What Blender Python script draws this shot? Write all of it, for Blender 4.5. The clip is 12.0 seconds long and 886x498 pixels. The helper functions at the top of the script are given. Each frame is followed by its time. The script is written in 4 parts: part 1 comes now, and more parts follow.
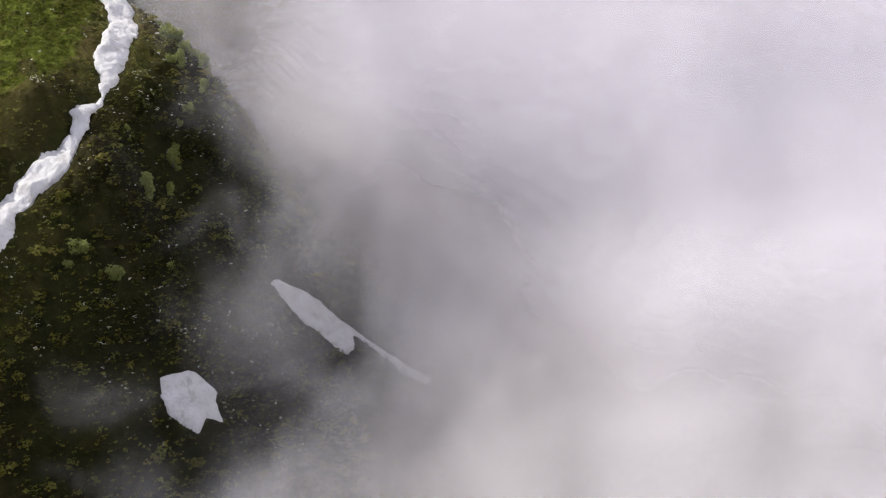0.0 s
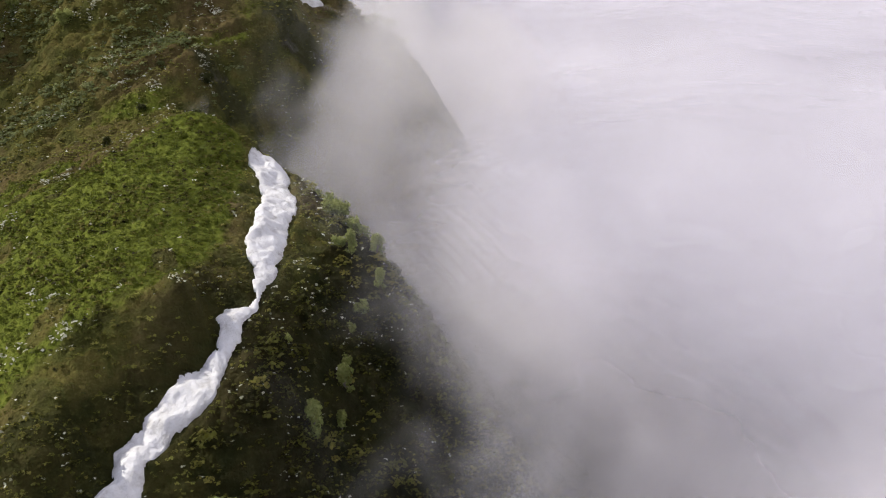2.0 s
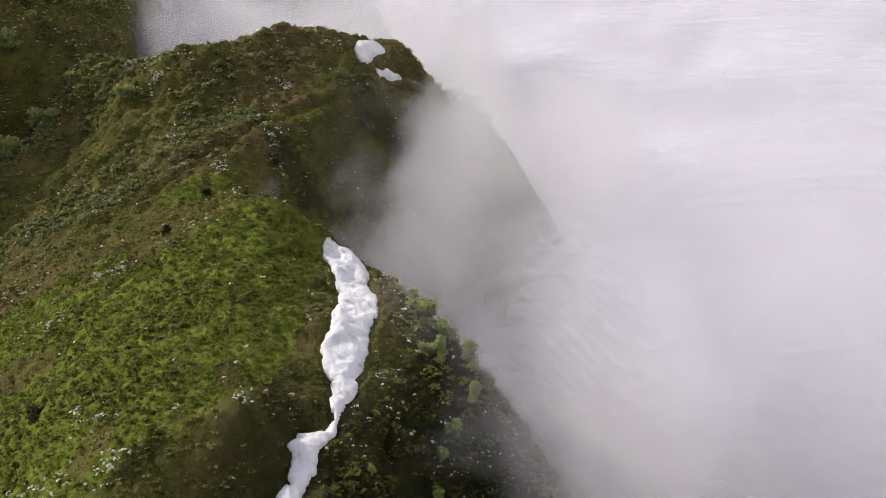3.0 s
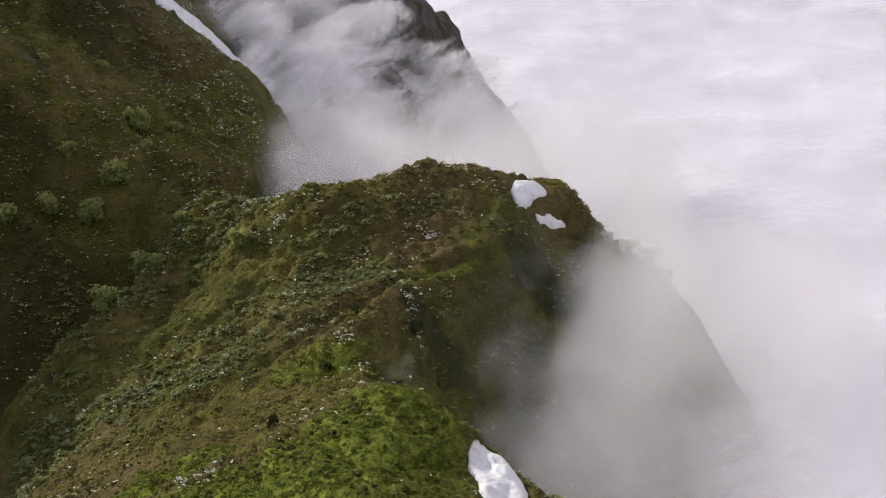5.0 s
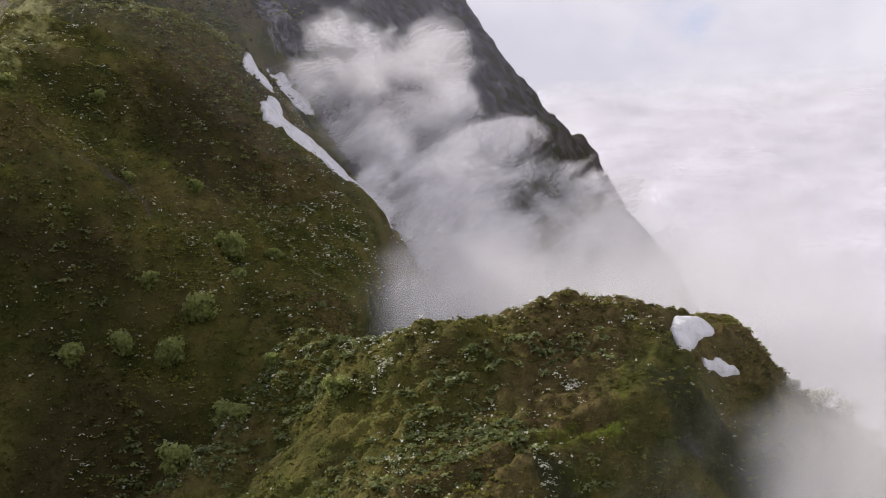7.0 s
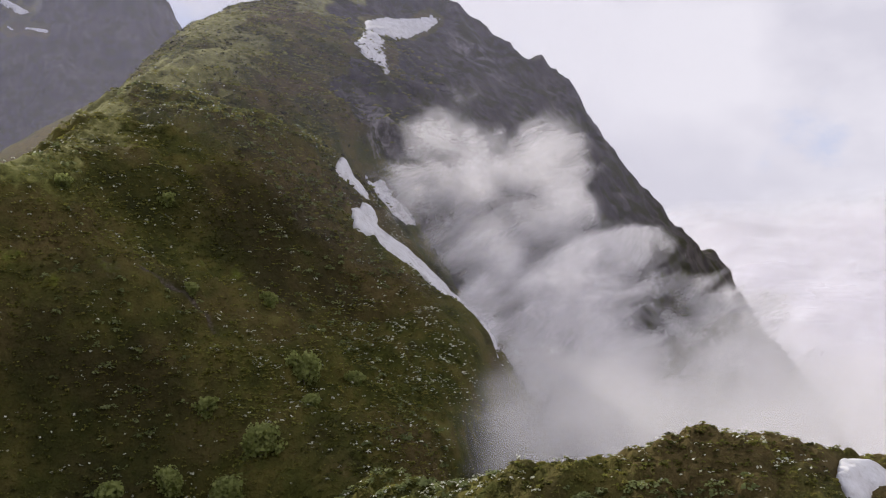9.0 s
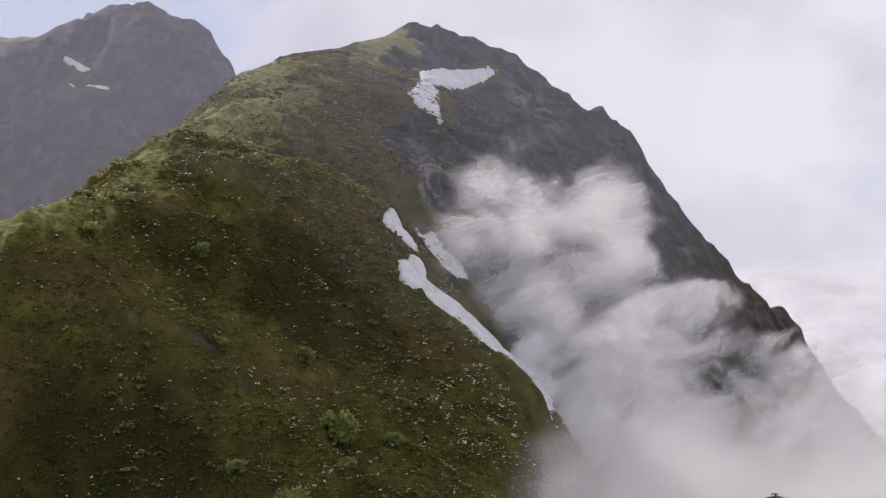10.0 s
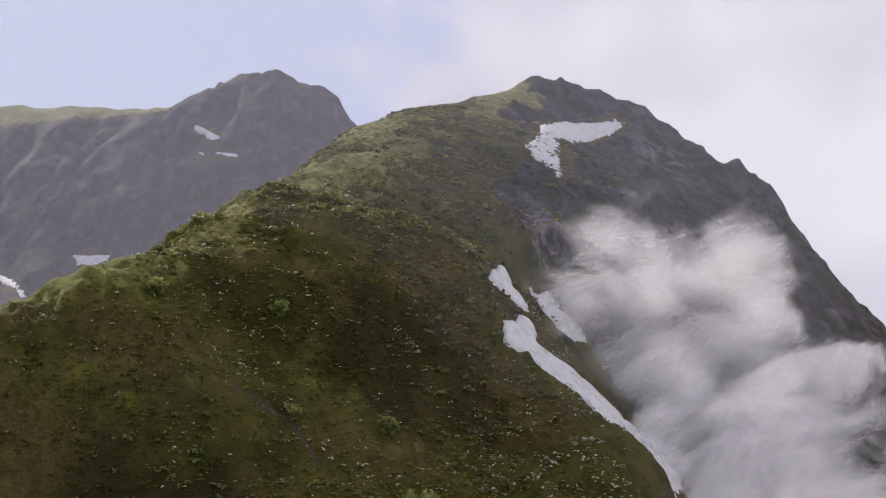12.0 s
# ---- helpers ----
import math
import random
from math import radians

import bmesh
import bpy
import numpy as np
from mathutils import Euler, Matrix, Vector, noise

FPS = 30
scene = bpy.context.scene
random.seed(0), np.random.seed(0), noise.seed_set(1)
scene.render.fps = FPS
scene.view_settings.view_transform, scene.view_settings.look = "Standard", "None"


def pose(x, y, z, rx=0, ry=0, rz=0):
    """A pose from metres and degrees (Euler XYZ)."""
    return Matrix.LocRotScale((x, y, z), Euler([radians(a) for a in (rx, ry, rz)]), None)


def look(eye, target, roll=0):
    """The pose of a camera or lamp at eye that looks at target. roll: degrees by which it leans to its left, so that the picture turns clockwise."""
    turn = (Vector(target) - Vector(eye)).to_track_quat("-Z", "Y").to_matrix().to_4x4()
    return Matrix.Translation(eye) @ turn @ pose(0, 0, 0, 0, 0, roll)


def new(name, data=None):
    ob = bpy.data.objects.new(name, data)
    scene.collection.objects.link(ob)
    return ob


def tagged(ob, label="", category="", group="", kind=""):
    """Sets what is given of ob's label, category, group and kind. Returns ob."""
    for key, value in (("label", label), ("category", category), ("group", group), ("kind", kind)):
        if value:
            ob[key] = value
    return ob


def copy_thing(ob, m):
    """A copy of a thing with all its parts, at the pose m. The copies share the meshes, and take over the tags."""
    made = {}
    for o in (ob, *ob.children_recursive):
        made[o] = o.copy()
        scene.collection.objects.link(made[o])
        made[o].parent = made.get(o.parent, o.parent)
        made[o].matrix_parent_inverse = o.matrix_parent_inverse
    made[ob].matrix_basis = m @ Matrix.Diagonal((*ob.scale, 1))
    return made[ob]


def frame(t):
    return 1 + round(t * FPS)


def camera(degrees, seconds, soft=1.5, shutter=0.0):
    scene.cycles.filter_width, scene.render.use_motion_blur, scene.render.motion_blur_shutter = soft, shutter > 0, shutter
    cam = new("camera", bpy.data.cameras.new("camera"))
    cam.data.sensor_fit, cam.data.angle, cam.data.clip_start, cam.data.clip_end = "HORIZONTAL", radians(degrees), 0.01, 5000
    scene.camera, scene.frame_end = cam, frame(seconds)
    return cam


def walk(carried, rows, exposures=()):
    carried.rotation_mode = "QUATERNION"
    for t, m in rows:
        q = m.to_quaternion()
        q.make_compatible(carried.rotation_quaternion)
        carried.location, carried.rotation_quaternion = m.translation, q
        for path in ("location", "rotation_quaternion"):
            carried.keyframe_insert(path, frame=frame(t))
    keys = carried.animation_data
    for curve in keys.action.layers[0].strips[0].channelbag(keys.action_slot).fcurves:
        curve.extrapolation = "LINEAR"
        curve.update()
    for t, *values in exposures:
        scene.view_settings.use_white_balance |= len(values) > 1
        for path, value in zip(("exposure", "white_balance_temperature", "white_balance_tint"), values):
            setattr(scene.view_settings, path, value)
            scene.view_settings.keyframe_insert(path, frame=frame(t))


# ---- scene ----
LENS = 40.907
PATH = [
    (0, 0.00, 0.00, -0.00, 67.15, -19.55, 1.09),
    (0.5, -0.78, 11.92, -0.83, 67.93, -18.36, 0.59),
    (1, -1.44, 23.74, -1.59, 69.53, -17.03, 0.28),
    (1.5, -1.92, 35.16, -2.34, 71.21, -15.81, 0.03),
    (2, -2.29, 45.95, -3.06, 72.98, -14.43, -0.15),
    (2.5, -2.45, 56.25, -3.75, 74.63, -13.15, -0.20),
    (3, -2.29, 66.10, -4.49, 76.33, -11.57, -0.53),
    (3.2, -2.19, 69.98, -4.73, 77.00, -10.96, -0.53),
    (5, 0.18, 100.49, -3.88, 82.09, -4.84, -0.01),
    (5.5, 0.73, 108.48, -4.48, 83.69, -3.22, -0.19),
    (6, 1.09, 116.04, -5.04, 85.34, -1.53, -0.33),
    (6.5, 1.45, 123.28, -5.55, 86.92, 0.00, -0.39),
    (7, 1.79, 130.20, -6.02, 88.56, 1.64, -0.54),
    (7.5, 2.06, 137.07, -6.72, 90.24, 3.14, -0.51),
    (9.5, 3.52, 159.24, -6.76, 96.03, 9.19, -0.25),
    (10, 3.83, 164.03, -6.71, 97.44, 10.74, 0.01),
    (10.5, 4.28, 168.68, -6.61, 98.39, 12.20, 0.19),
    (11, 4.59, 173.18, -6.55, 99.09, 13.73, 0.32),
    (11.5, 4.76, 177.40, -6.33, 99.79, 15.38, 0.52),
    (12, 5.10, 181.41, -5.90, 100.75, 17.72, 0.62),
]
cam = camera(LENS, 12.0, soft=1.0)
walk(cam, [(t, pose(x, y, z, tilt, 0, turn) @ pose(0, 0, 0, 0, 0, lean)) for t, x, y, z, tilt, turn, lean in PATH])

# ---- light ----
scene.cycles.transparent_max_bounces = 96
scene.cycles.max_bounces, scene.cycles.diffuse_bounces, scene.cycles.transmission_bounces = 12, 8, 8
SUN_AZIMUTH, SUN_HEIGHT = radians(-60), radians(37)   # clockwise from +y, above the horizon
world = bpy.data.worlds.new("sky")
scene.world = world
world.use_nodes = True


def sky_nodes(tree):
    n, l = tree.nodes, tree.links
    n.clear()
    out = n.new("ShaderNodeOutputWorld")
    back = n.new("ShaderNodeBackground")
    sky = n.new("ShaderNodeTexSky")
    sky.sky_type, sky.sun_disc = "NISHITA", False
    sky.sun_elevation, sky.sun_rotation = SUN_HEIGHT, SUN_AZIMUTH
    sky.altitude, sky.air_density, sky.dust_density, sky.ozone_density = 2000, 1.0, 2.0, 1.0
    where = n.new("ShaderNodeTexCoord")
    stretch = n.new("ShaderNodeMapping")
    stretch.inputs["Scale"].default_value = (1.0, 1.0, 1.6)
    stretch.inputs["Location"].default_value = (0.37, 0.1, 0.2)
    puffs = n.new("ShaderNodeTexNoise")
    puffs.inputs["Scale"].default_value, puffs.inputs["Detail"].default_value = 4.6, 9.0
    puffs.inputs["Roughness"].default_value = 0.55
    split = n.new("ShaderNodeSeparateXYZ")
    east = n.new("ShaderNodeMapRange")     # the cloud cover closes towards the valley side
    east.inputs["From Min"].default_value, east.inputs["From Max"].default_value = -0.45, -0.10
    east.inputs["To Min"].default_value, east.inputs["To Max"].default_value = -0.22, 0.17
    low = n.new("ShaderNodeMapRange")      # and towards the horizon
    low.inputs["From Min"].default_value, low.inputs["From Max"].default_value = 0.16, 0.0
    low.inputs["To Min"].default_value, low.inputs["To Max"].default_value = 0.0, 0.14
    add = n.new("ShaderNodeMath")
    add2 = n.new("ShaderNodeMath")
    cover = n.new("ShaderNodeMapRange")
    cover.interpolation_type = "SMOOTHSTEP"
    cover.inputs["From Min"].default_value, cover.inputs["From Max"].default_value = 0.46, 0.57
    mix = n.new("ShaderNodeMix")
    mix.data_type = "RGBA"
    billow = n.new("ShaderNodeTexNoise")
    billow.inputs["Scale"].default_value, billow.inputs["Detail"].default_value = 7.0, 7.0
    body = n.new("ShaderNodeMix")
    body.data_type = "RGBA"
    body.inputs["A"].default_value, body.inputs["B"].default_value = SKY_SHADE, SKY_CLOUD
    tone = n.new("ShaderNodeMapRange")
    tone.inputs["From Min"].default_value, tone.inputs["From Max"].default_value = 0.35, 0.58
    pale = n.new("ShaderNodeMix")
    pale.data_type = "RGBA"
    pale.inputs["Factor"].default_value = 0.78
    pale.inputs["B"].default_value = SKY_HAZE
    l.new(where.outputs["Generated"], stretch.inputs["Vector"])
    l.new(stretch.outputs["Vector"], puffs.inputs["Vector"])
    l.new(where.outputs["Generated"], split.inputs["Vector"])
    l.new(split.outputs["X"], east.inputs["Value"])
    l.new(split.outputs["Z"], low.inputs["Value"])
    l.new(puffs.outputs["Fac"], add.inputs[0])
    l.new(east.outputs["Result"], add.inputs[1])
    l.new(add.outputs[0], add2.inputs[0])
    l.new(low.outputs["Result"], add2.inputs[1])
    l.new(add2.outputs[0], cover.inputs["Value"])
    l.new(sky.outputs["Color"], pale.inputs["A"])
    l.new(pale.outputs["Result"], mix.inputs["A"])
    l.new(cover.outputs["Result"], mix.inputs["Factor"])
    l.new(stretch.outputs["Vector"], billow.inputs["Vector"])
    l.new(billow.outputs["Fac"], tone.inputs["Value"])
    l.new(tone.outputs["Result"], body.inputs["Factor"])
    l.new(body.outputs["Result"], mix.inputs["B"])
    l.new(mix.outputs["Result"], back.inputs["Color"])
    back.inputs["Strength"].default_value = 0.12
    l.new(back.outputs["Background"], out.inputs["Surface"])


SKY_HAZE = (5.6, 5.7, 7.2, 1)
SKY_CLOUD = (6.9, 6.7, 7.4, 1)
SKY_SHADE = (5.7, 5.55, 6.35, 1)
sky_nodes(world.node_tree)

sun = new("sun", bpy.data.lights.new("sun", "SUN"))
sun.data.energy, sun.data.angle, sun.data.color = 4.7, radians(0.6), (1.0, 0.94, 0.84)
TO_SUN = Vector((math.sin(SUN_AZIMUTH) * math.cos(SUN_HEIGHT), math.cos(SUN_AZIMUTH) * math.cos(SUN_HEIGHT), math.sin(SUN_HEIGHT)))
sun.matrix_world = look(TO_SUN * 300, (0, 0, 0))


# ---- arithmetic of the land ----
def lattice(ix, iy, iz):
    h = (ix * 374761393 + iy * 668265263 + iz * 2147483647) & 0xFFFFFFFF
    h = ((h ^ (h >> 13)) * 1274126177) & 0xFFFFFFFF
    return ((h ^ (h >> 16)) & 0xFFFF) / 65535.0


def value_noise(x, y, z=0.0):
    """Smooth noise from -1 to 1."""
    if np.ndim(z) == 0:                     # flat: four corners will do
        x, y = np.broadcast_arrays(np.asarray(x, float), y)
        k = int(np.floor(z))
        x0, y0 = np.floor(x).astype(np.int64), np.floor(y).astype(np.int64)
        u, v = (t * t * t * (t * (t * 6 - 15) + 10) for t in (x - x0, y - y0))
        low = lattice(x0, y0, k) * (1 - u) + lattice(x0 + 1, y0, k) * u
        high = lattice(x0, y0 + 1, k) * (1 - u) + lattice(x0 + 1, y0 + 1, k) * u
        return (low * (1 - v) + high * v) * 2 - 1
    x, y, z = np.broadcast_arrays(np.asarray(x, float), y, z)
    x0, y0, z0 = (np.floor(a).astype(np.int64) for a in (x, y, z))
    u, v, w = (t * t * t * (t * (t * 6 - 15) + 10) for t in (x - x0, y - y0, z - z0))
    total = 0
    for a in (0, 1):
        for b in (0, 1):
            for c in (0, 1):
                total = total + (u if a else 1 - u) * (v if b else 1 - v) * (w if c else 1 - w) * lattice(x0 + a, y0 + b, z0 + c)
    return total * 2 - 1


def fractal(x, y, size, octaves=4, gain=0.5, z=0.0, seed=0):
    total, amp, f = 0, 1.0, 1.0 / size
    for k in range(octaves):
        total = total + amp * value_noise(x * f + 17.3 * k + seed, y * f - 9.1 * k + 3.7 * seed, np.asarray(z) * f + 5.1 * k)
        amp, f = amp * gain, f * 2.03
    return total


def ramp(v, lo, hi):
    t = np.clip((v - lo) / (hi - lo), 0, 1)
    return t * t * (3 - 2 * t)


def dense(line, step=5.0):
    """Points every few metres along a line of corners."""
    line = np.array(line, float)
    out = [line[:1]]
    for a, b in zip(line[:-1], line[1:]):
        k = max(1, int(np.ceil(np.linalg.norm(b[:2] - a[:2]) / step)))
        out.append(a + (b - a) * (np.arange(1, k + 1) / k)[:, None])
    return np.concatenate(out)


# breaklines of the land: crests, brows, gullies and feet (x, y, z)
NEAR_CREST = [(-150, 20, -130), (-60, 105, -84), (-26, 136, -65), (-13, 148, -60.6), (-6, 155.5, -58), (3, 165, -51.6), (8.6, 172, -47.6), (10.5, 180, -45.2),
              (13.5, 190, -43.2), (14.6, 203, -42.2), (14, 214.5, -40.2)]
NEAR_MEADOW = [(-16, 150, -57.5), (-12.2, 153.5, -55.6), (-11, 168, -47.6), (0.5, 170, -44.4), (-2, 179, -42.6), (1.5, 196, -39.4), (6, 217.5, -34.8), (3.5, 222, -34.8)]
NEAR_LEFT = [(-22, 160, -57), (-16.5, 183, -45.2), (-15.3, 212.5, -42.0), (-7.2, 219.5, -39.4)]
NEAR_FOOT = [(-90, 110, -100), (-52, 160, -82), (-45, 190, -64), (-42, 220, -58)]
DARK_SIDE = [(-4.7, 148.4, -65), (2.9, 152.5, -62.9), (8.3, 158.7, -55.8), (15, 172.5, -51.2), (17.7, 179, -48), (20.2, 198, -43.4), (17.5, 212, -43)]
DARK_LOW = [(7, 151, -66), (13.4, 162, -59.6), (17.5, 168.6, -57.8), (25.3, 182, -50.5), (27, 195, -50), (24, 214, -52)]
DARK_FOOT = [(-30, 112, -92), (9, 141, -86), (15, 144, -82), (29.5, 157, -73), (38, 172, -70), (42, 195, -72), (34, 222, -66)]
DARK_DEEP = [(0, 100, -115), (30, 128, -102), (51.8, 150, -89.3), (70, 190, -95), (64, 225, -82)]
NOTCH = [(-12, 226, -40), (3, 230, -36.5), (12, 229, -41), (18, 228, -51), (30, 226, -62)]
KNOLL_CREST = [(-16.8, 272, -20.5), (-9.5, 266, -20), (-4, 260, -18), (-0.1, 257, -18.3), (6.1, 262, -17.3), (12.3, 266, -15.3), (19.3, 271, -15.5), (25.6, 279.5, -19.6),
               (28, 285, -21.4), (32.4, 284, -22), (34, 281, -21.4), (36.4, 277, -22.5), (39, 271, -26.6), (45, 266, -31), (47.6, 259, -35.3), (49, 249, -42), (48, 235, -50)]
KNOLL_FACE = [(-22, 259.5, -31.4), (-12.8, 256.3, -26), (-6, 249, -29), (3, 250, -27), (10, 253, -24.5), (16, 256, -21.5), (21.5, 262, -20)]
KNOLL_LOW = [(-36.5, 247, -45), (-26.6, 242.5, -42), (-8.5, 239, -33.7), (-5.6, 238.9, -32.4), (3, 238, -30.5), (8.8, 240.5, -29.4)]
KNOLL_ROCK_TOP = [(10.5, 243.5, -30), (15, 247.5, -27.5), (20.5, 252, -24.5), (24.4, 258, -23.6), (31, 268, -25.2)]
KNOLL_ROCK_FOOT = [(11.5, 238, -39), (18, 240, -42), (26, 246, -40), (34, 256, -38), (42, 258, -38)]
DARK_GULLY = [(-25, 273.5, -26.5), (-27.5, 271, -30), (-30.5, 267.5, -35), (-35, 264, -40), (-42, 260.5, -47), (-49, 257, -53), (-66, 246, -66), (-110, 240, -90)]
KNOLL_EDGE = [(-20.8, 275.4, -21.2), (-22.6, 270.7, -23.4), (-22.8, 264.9, -26.8), (-28, 261.2, -31.2), (-35.5, 257.4, -37.4), (-42.2, 254.5, -44.2)]
LEFT_LOW = [(-50, 264, -38.8), (-45.3, 265, -36.4), (-41, 270.3, -28.6), (-36.8, 278.5, -23.6), (-33.5, 280, -19), (-24, 283, -18.5), (-19, 281.5, -20.8)]
LEFT_MID = [(-88, 262, -18), (-70, 272, -6), (-51.7, 287, 1.2), (-43.4, 294, -3.1), (-39, 296, -4.8), (-31.6, 290.5, -11.6), (-23.8, 298, -12.1), (-18.5, 306, -11.5)]
SHOULDER = [(-62.7, 300, 15.7), (-55, 312, 18), (-50.5, 328, 26.3), (-43.2, 340, 24.6), (-42, 350, 24.2)]
SHOULDER_EDGE = [(-42.5, 351, 23.4), (-36.2, 338.5, 14.6), (-30.4, 332, 8.6), (-22.4, 331, 1.6), (-15.2, 330, -3.9), (-12.6, 327, -7), (-12.9, 320, -10.6),
                 (-13.5, 310, -14.4), (-15.2, 300, -17.2), (-18.6, 288, -20)]
SHOULDER_BACK = [(-8, 329, -24), (-7.5, 318, -34), (-7, 306, -36), (-9.5, 295, -36), (-13, 282, -34)]
LEFT_CREST = [(-120, 250, -26), (-92, 270, -2), (-77, 285, 10.6), (-68, 292, 17), (-66.7, 301, 20.2), (-75, 330, 30.8), (-76, 350, 39.3), (-81, 380, 52.7),
              (-84.5, 400, 63), (-86, 430, 74.4), (-82, 460, 86.4), (-73, 479, 94.4), (-68.5, 482, 99.2), (-65, 482, 99.4), (-62.2, 483, 96.8), (-59.6, 482, 99.4), (-56, 483, 96.6)]
LEFT_BEHIND = [(-90, 280, 1), (-80, 296, 7), (-83, 310, 12), (-91, 335, 20), (-97, 360, 28), (-103, 385, 39), (-106, 405, 46), (-107, 435, 57), (-101, 466, 68), (-84, 495, 76)]
SNOW_RIM = [(-13, 150.5, -60.6), (-7.2, 158, -57.4), (-1.5, 162.6, -53.5), (4, 167.2, -50.6), (4.6, 170.2, -49.2), (8, 172.3, -47.4)]
LEFT_UP = [(-57, 296, 8), (-46, 305, 4.5), (-36.7, 308.5, 0.2), (-26, 318, -1)]
LEFT_BACK = [(-160, 250, -60), (-115, 290, -14), (-118, 340, 8), (-128, 400, 36), (-130, 450, 58), (-110, 510, 66)]
UPPER_FACE = [(-58, 350, 33), (-60, 385, 48), (-52, 408, 59.4), (-53, 430, 67), (-52, 462, 81), (-44, 480, 85.6)]
PEAK_SNOW_RIM = [(-42, 407, 51.6), (-44, 430, 62), (-38, 462, 74), (-27, 478, 75)]
ROCK_BAND = [(-45, 374, 34), (-37.5, 381, 33.5), (-33, 396, 40), (-22, 420, 44), (-8, 452, 40)]
GULLY = [(-43.5, 361, 27), (-40.5, 357, 23.2), (-33.5, 345, 14.2), (-27.5, 336.5, 5.6), (-18, 334, -2.4), (-11.5, 334, -10), (-5, 335, -24), (4, 333, -42), (24, 322, -60), (50, 300, -85)]
GULLY_FAR = [(-41, 373, 24.6), (-36.7, 375.5, 24.2), (-33.5, 367.5, 16.3), (-24, 366, 5), (-6, 372, -12), (16, 388, -24), (44, 400, -50)]
FACE_MID = [(-24, 392, 25), (-6, 415, 12), (12, 440, 2), (34, 460, -18), (60, 470, -48)]
MAIN_CREST = [(-54.8, 485, 96.9), (-50.8, 485, 96.2), (-46.2, 485.6, 95.2), (-43.2, 486.4, 93.5), (-40.2, 487.1, 92.8), (-36.3, 487.5, 91.1), (-31.8, 487.9, 87.2),
              (-28.8, 488, 83.4), (-22, 488, 78.7), (-18.6, 488, 74.4), (-16.8, 488, 72.9), (-15, 488, 73.7), (-13.3, 488.2, 74.2), (-11.6, 488.8, 72.8),
              (-8, 490, 69.8), (-4.8, 491, 67.2), (-1.6, 492.4, 63), (-0.7, 494.4, 59.5), (-0.2, 495.1, 56.3), (2.4, 496.6, 50.5), (7.5, 499.4, 47.7),
              (9.7, 500.5, 43.5), (12.4, 501.7, 39.6), (16.3, 503.4, 36.3), (20.3, 505.2, 31.2), (22.6, 507.3, 26.8), (24.5, 509.1, 22.3), (26.3, 510.6, 22.8),
              (28, 512, 22.4), (29.2, 513.1, 18.8), (32.4, 514, 19.9), (35.1, 514, 20.4), (36.9, 514.1, 18.4), (39.5, 514.4, 14.9), (42.8, 514.9, 9.4),
              (45.3, 515, 5.4), (57.5, 515, -12.5), (80, 512, -45), (110, 500, -85)]
MAIN_BACK = [(-70, 560, 62), (-20, 560, 20), (30, 570, -30), (80, 560, -80)]
CIRQUE = [(2, 283, -40), (24, 294, -40), (44, 282, -45), (62, 262, -62), (30, 306, -58)]
FAR_CREST = [(-560, 690, 150), (-371, 645, 167.6), (-313, 645, 162), (-268, 645, 161), (-251, 645, 168), (-239.6, 645, 171), (-220, 645, 171.2), (-214, 645, 165.3),
             (-200.4, 645, 163.5), (-192, 645, 153.7), (-180.8, 645, 133.5), (-160, 650, 98), (-120, 660, 55)]
FAR_FACE = [(-480, 590, 70), (-360, 580, 74), (-270, 575, 76), (-200, 575, 70), (-150, 580, 52)]
FAR_FOOT = [(-460, 520, 10), (-330, 500, 8), (-230, 490, 10), (-160, 480, 22)]
BASIN = [(-300, -250, -150), (0, -200, -150), (300, -100, -150), (420, 150, -150), (420, 450, -150), (300, 700, -150), (0, 800, -120), (-300, 850, -60), (-600, 850, 0),
         (-750, 500, -60), (-600, 200, -130), (-500, -100, -150)]

FINE = [NEAR_CREST, NEAR_MEADOW, NEAR_LEFT, NEAR_FOOT, DARK_SIDE, DARK_LOW, DARK_FOOT, DARK_DEEP, NOTCH, KNOLL_CREST, KNOLL_FACE, KNOLL_LOW, SNOW_RIM, LEFT_UP, KNOLL_ROCK_TOP,
        KNOLL_ROCK_FOOT, DARK_GULLY, KNOLL_EDGE, LEFT_LOW, LEFT_MID, SHOULDER, SHOULDER_EDGE, SHOULDER_BACK, GULLY, CIRQUE]
WIDE = [LEFT_CREST, LEFT_BEHIND, LEFT_BACK, UPPER_FACE, PEAK_SNOW_RIM, ROCK_BAND, GULLY_FAR, FACE_MID, MAIN_CREST]
BROAD = [FAR_CREST, FAR_FACE, FAR_FOOT, MAIN_BACK]


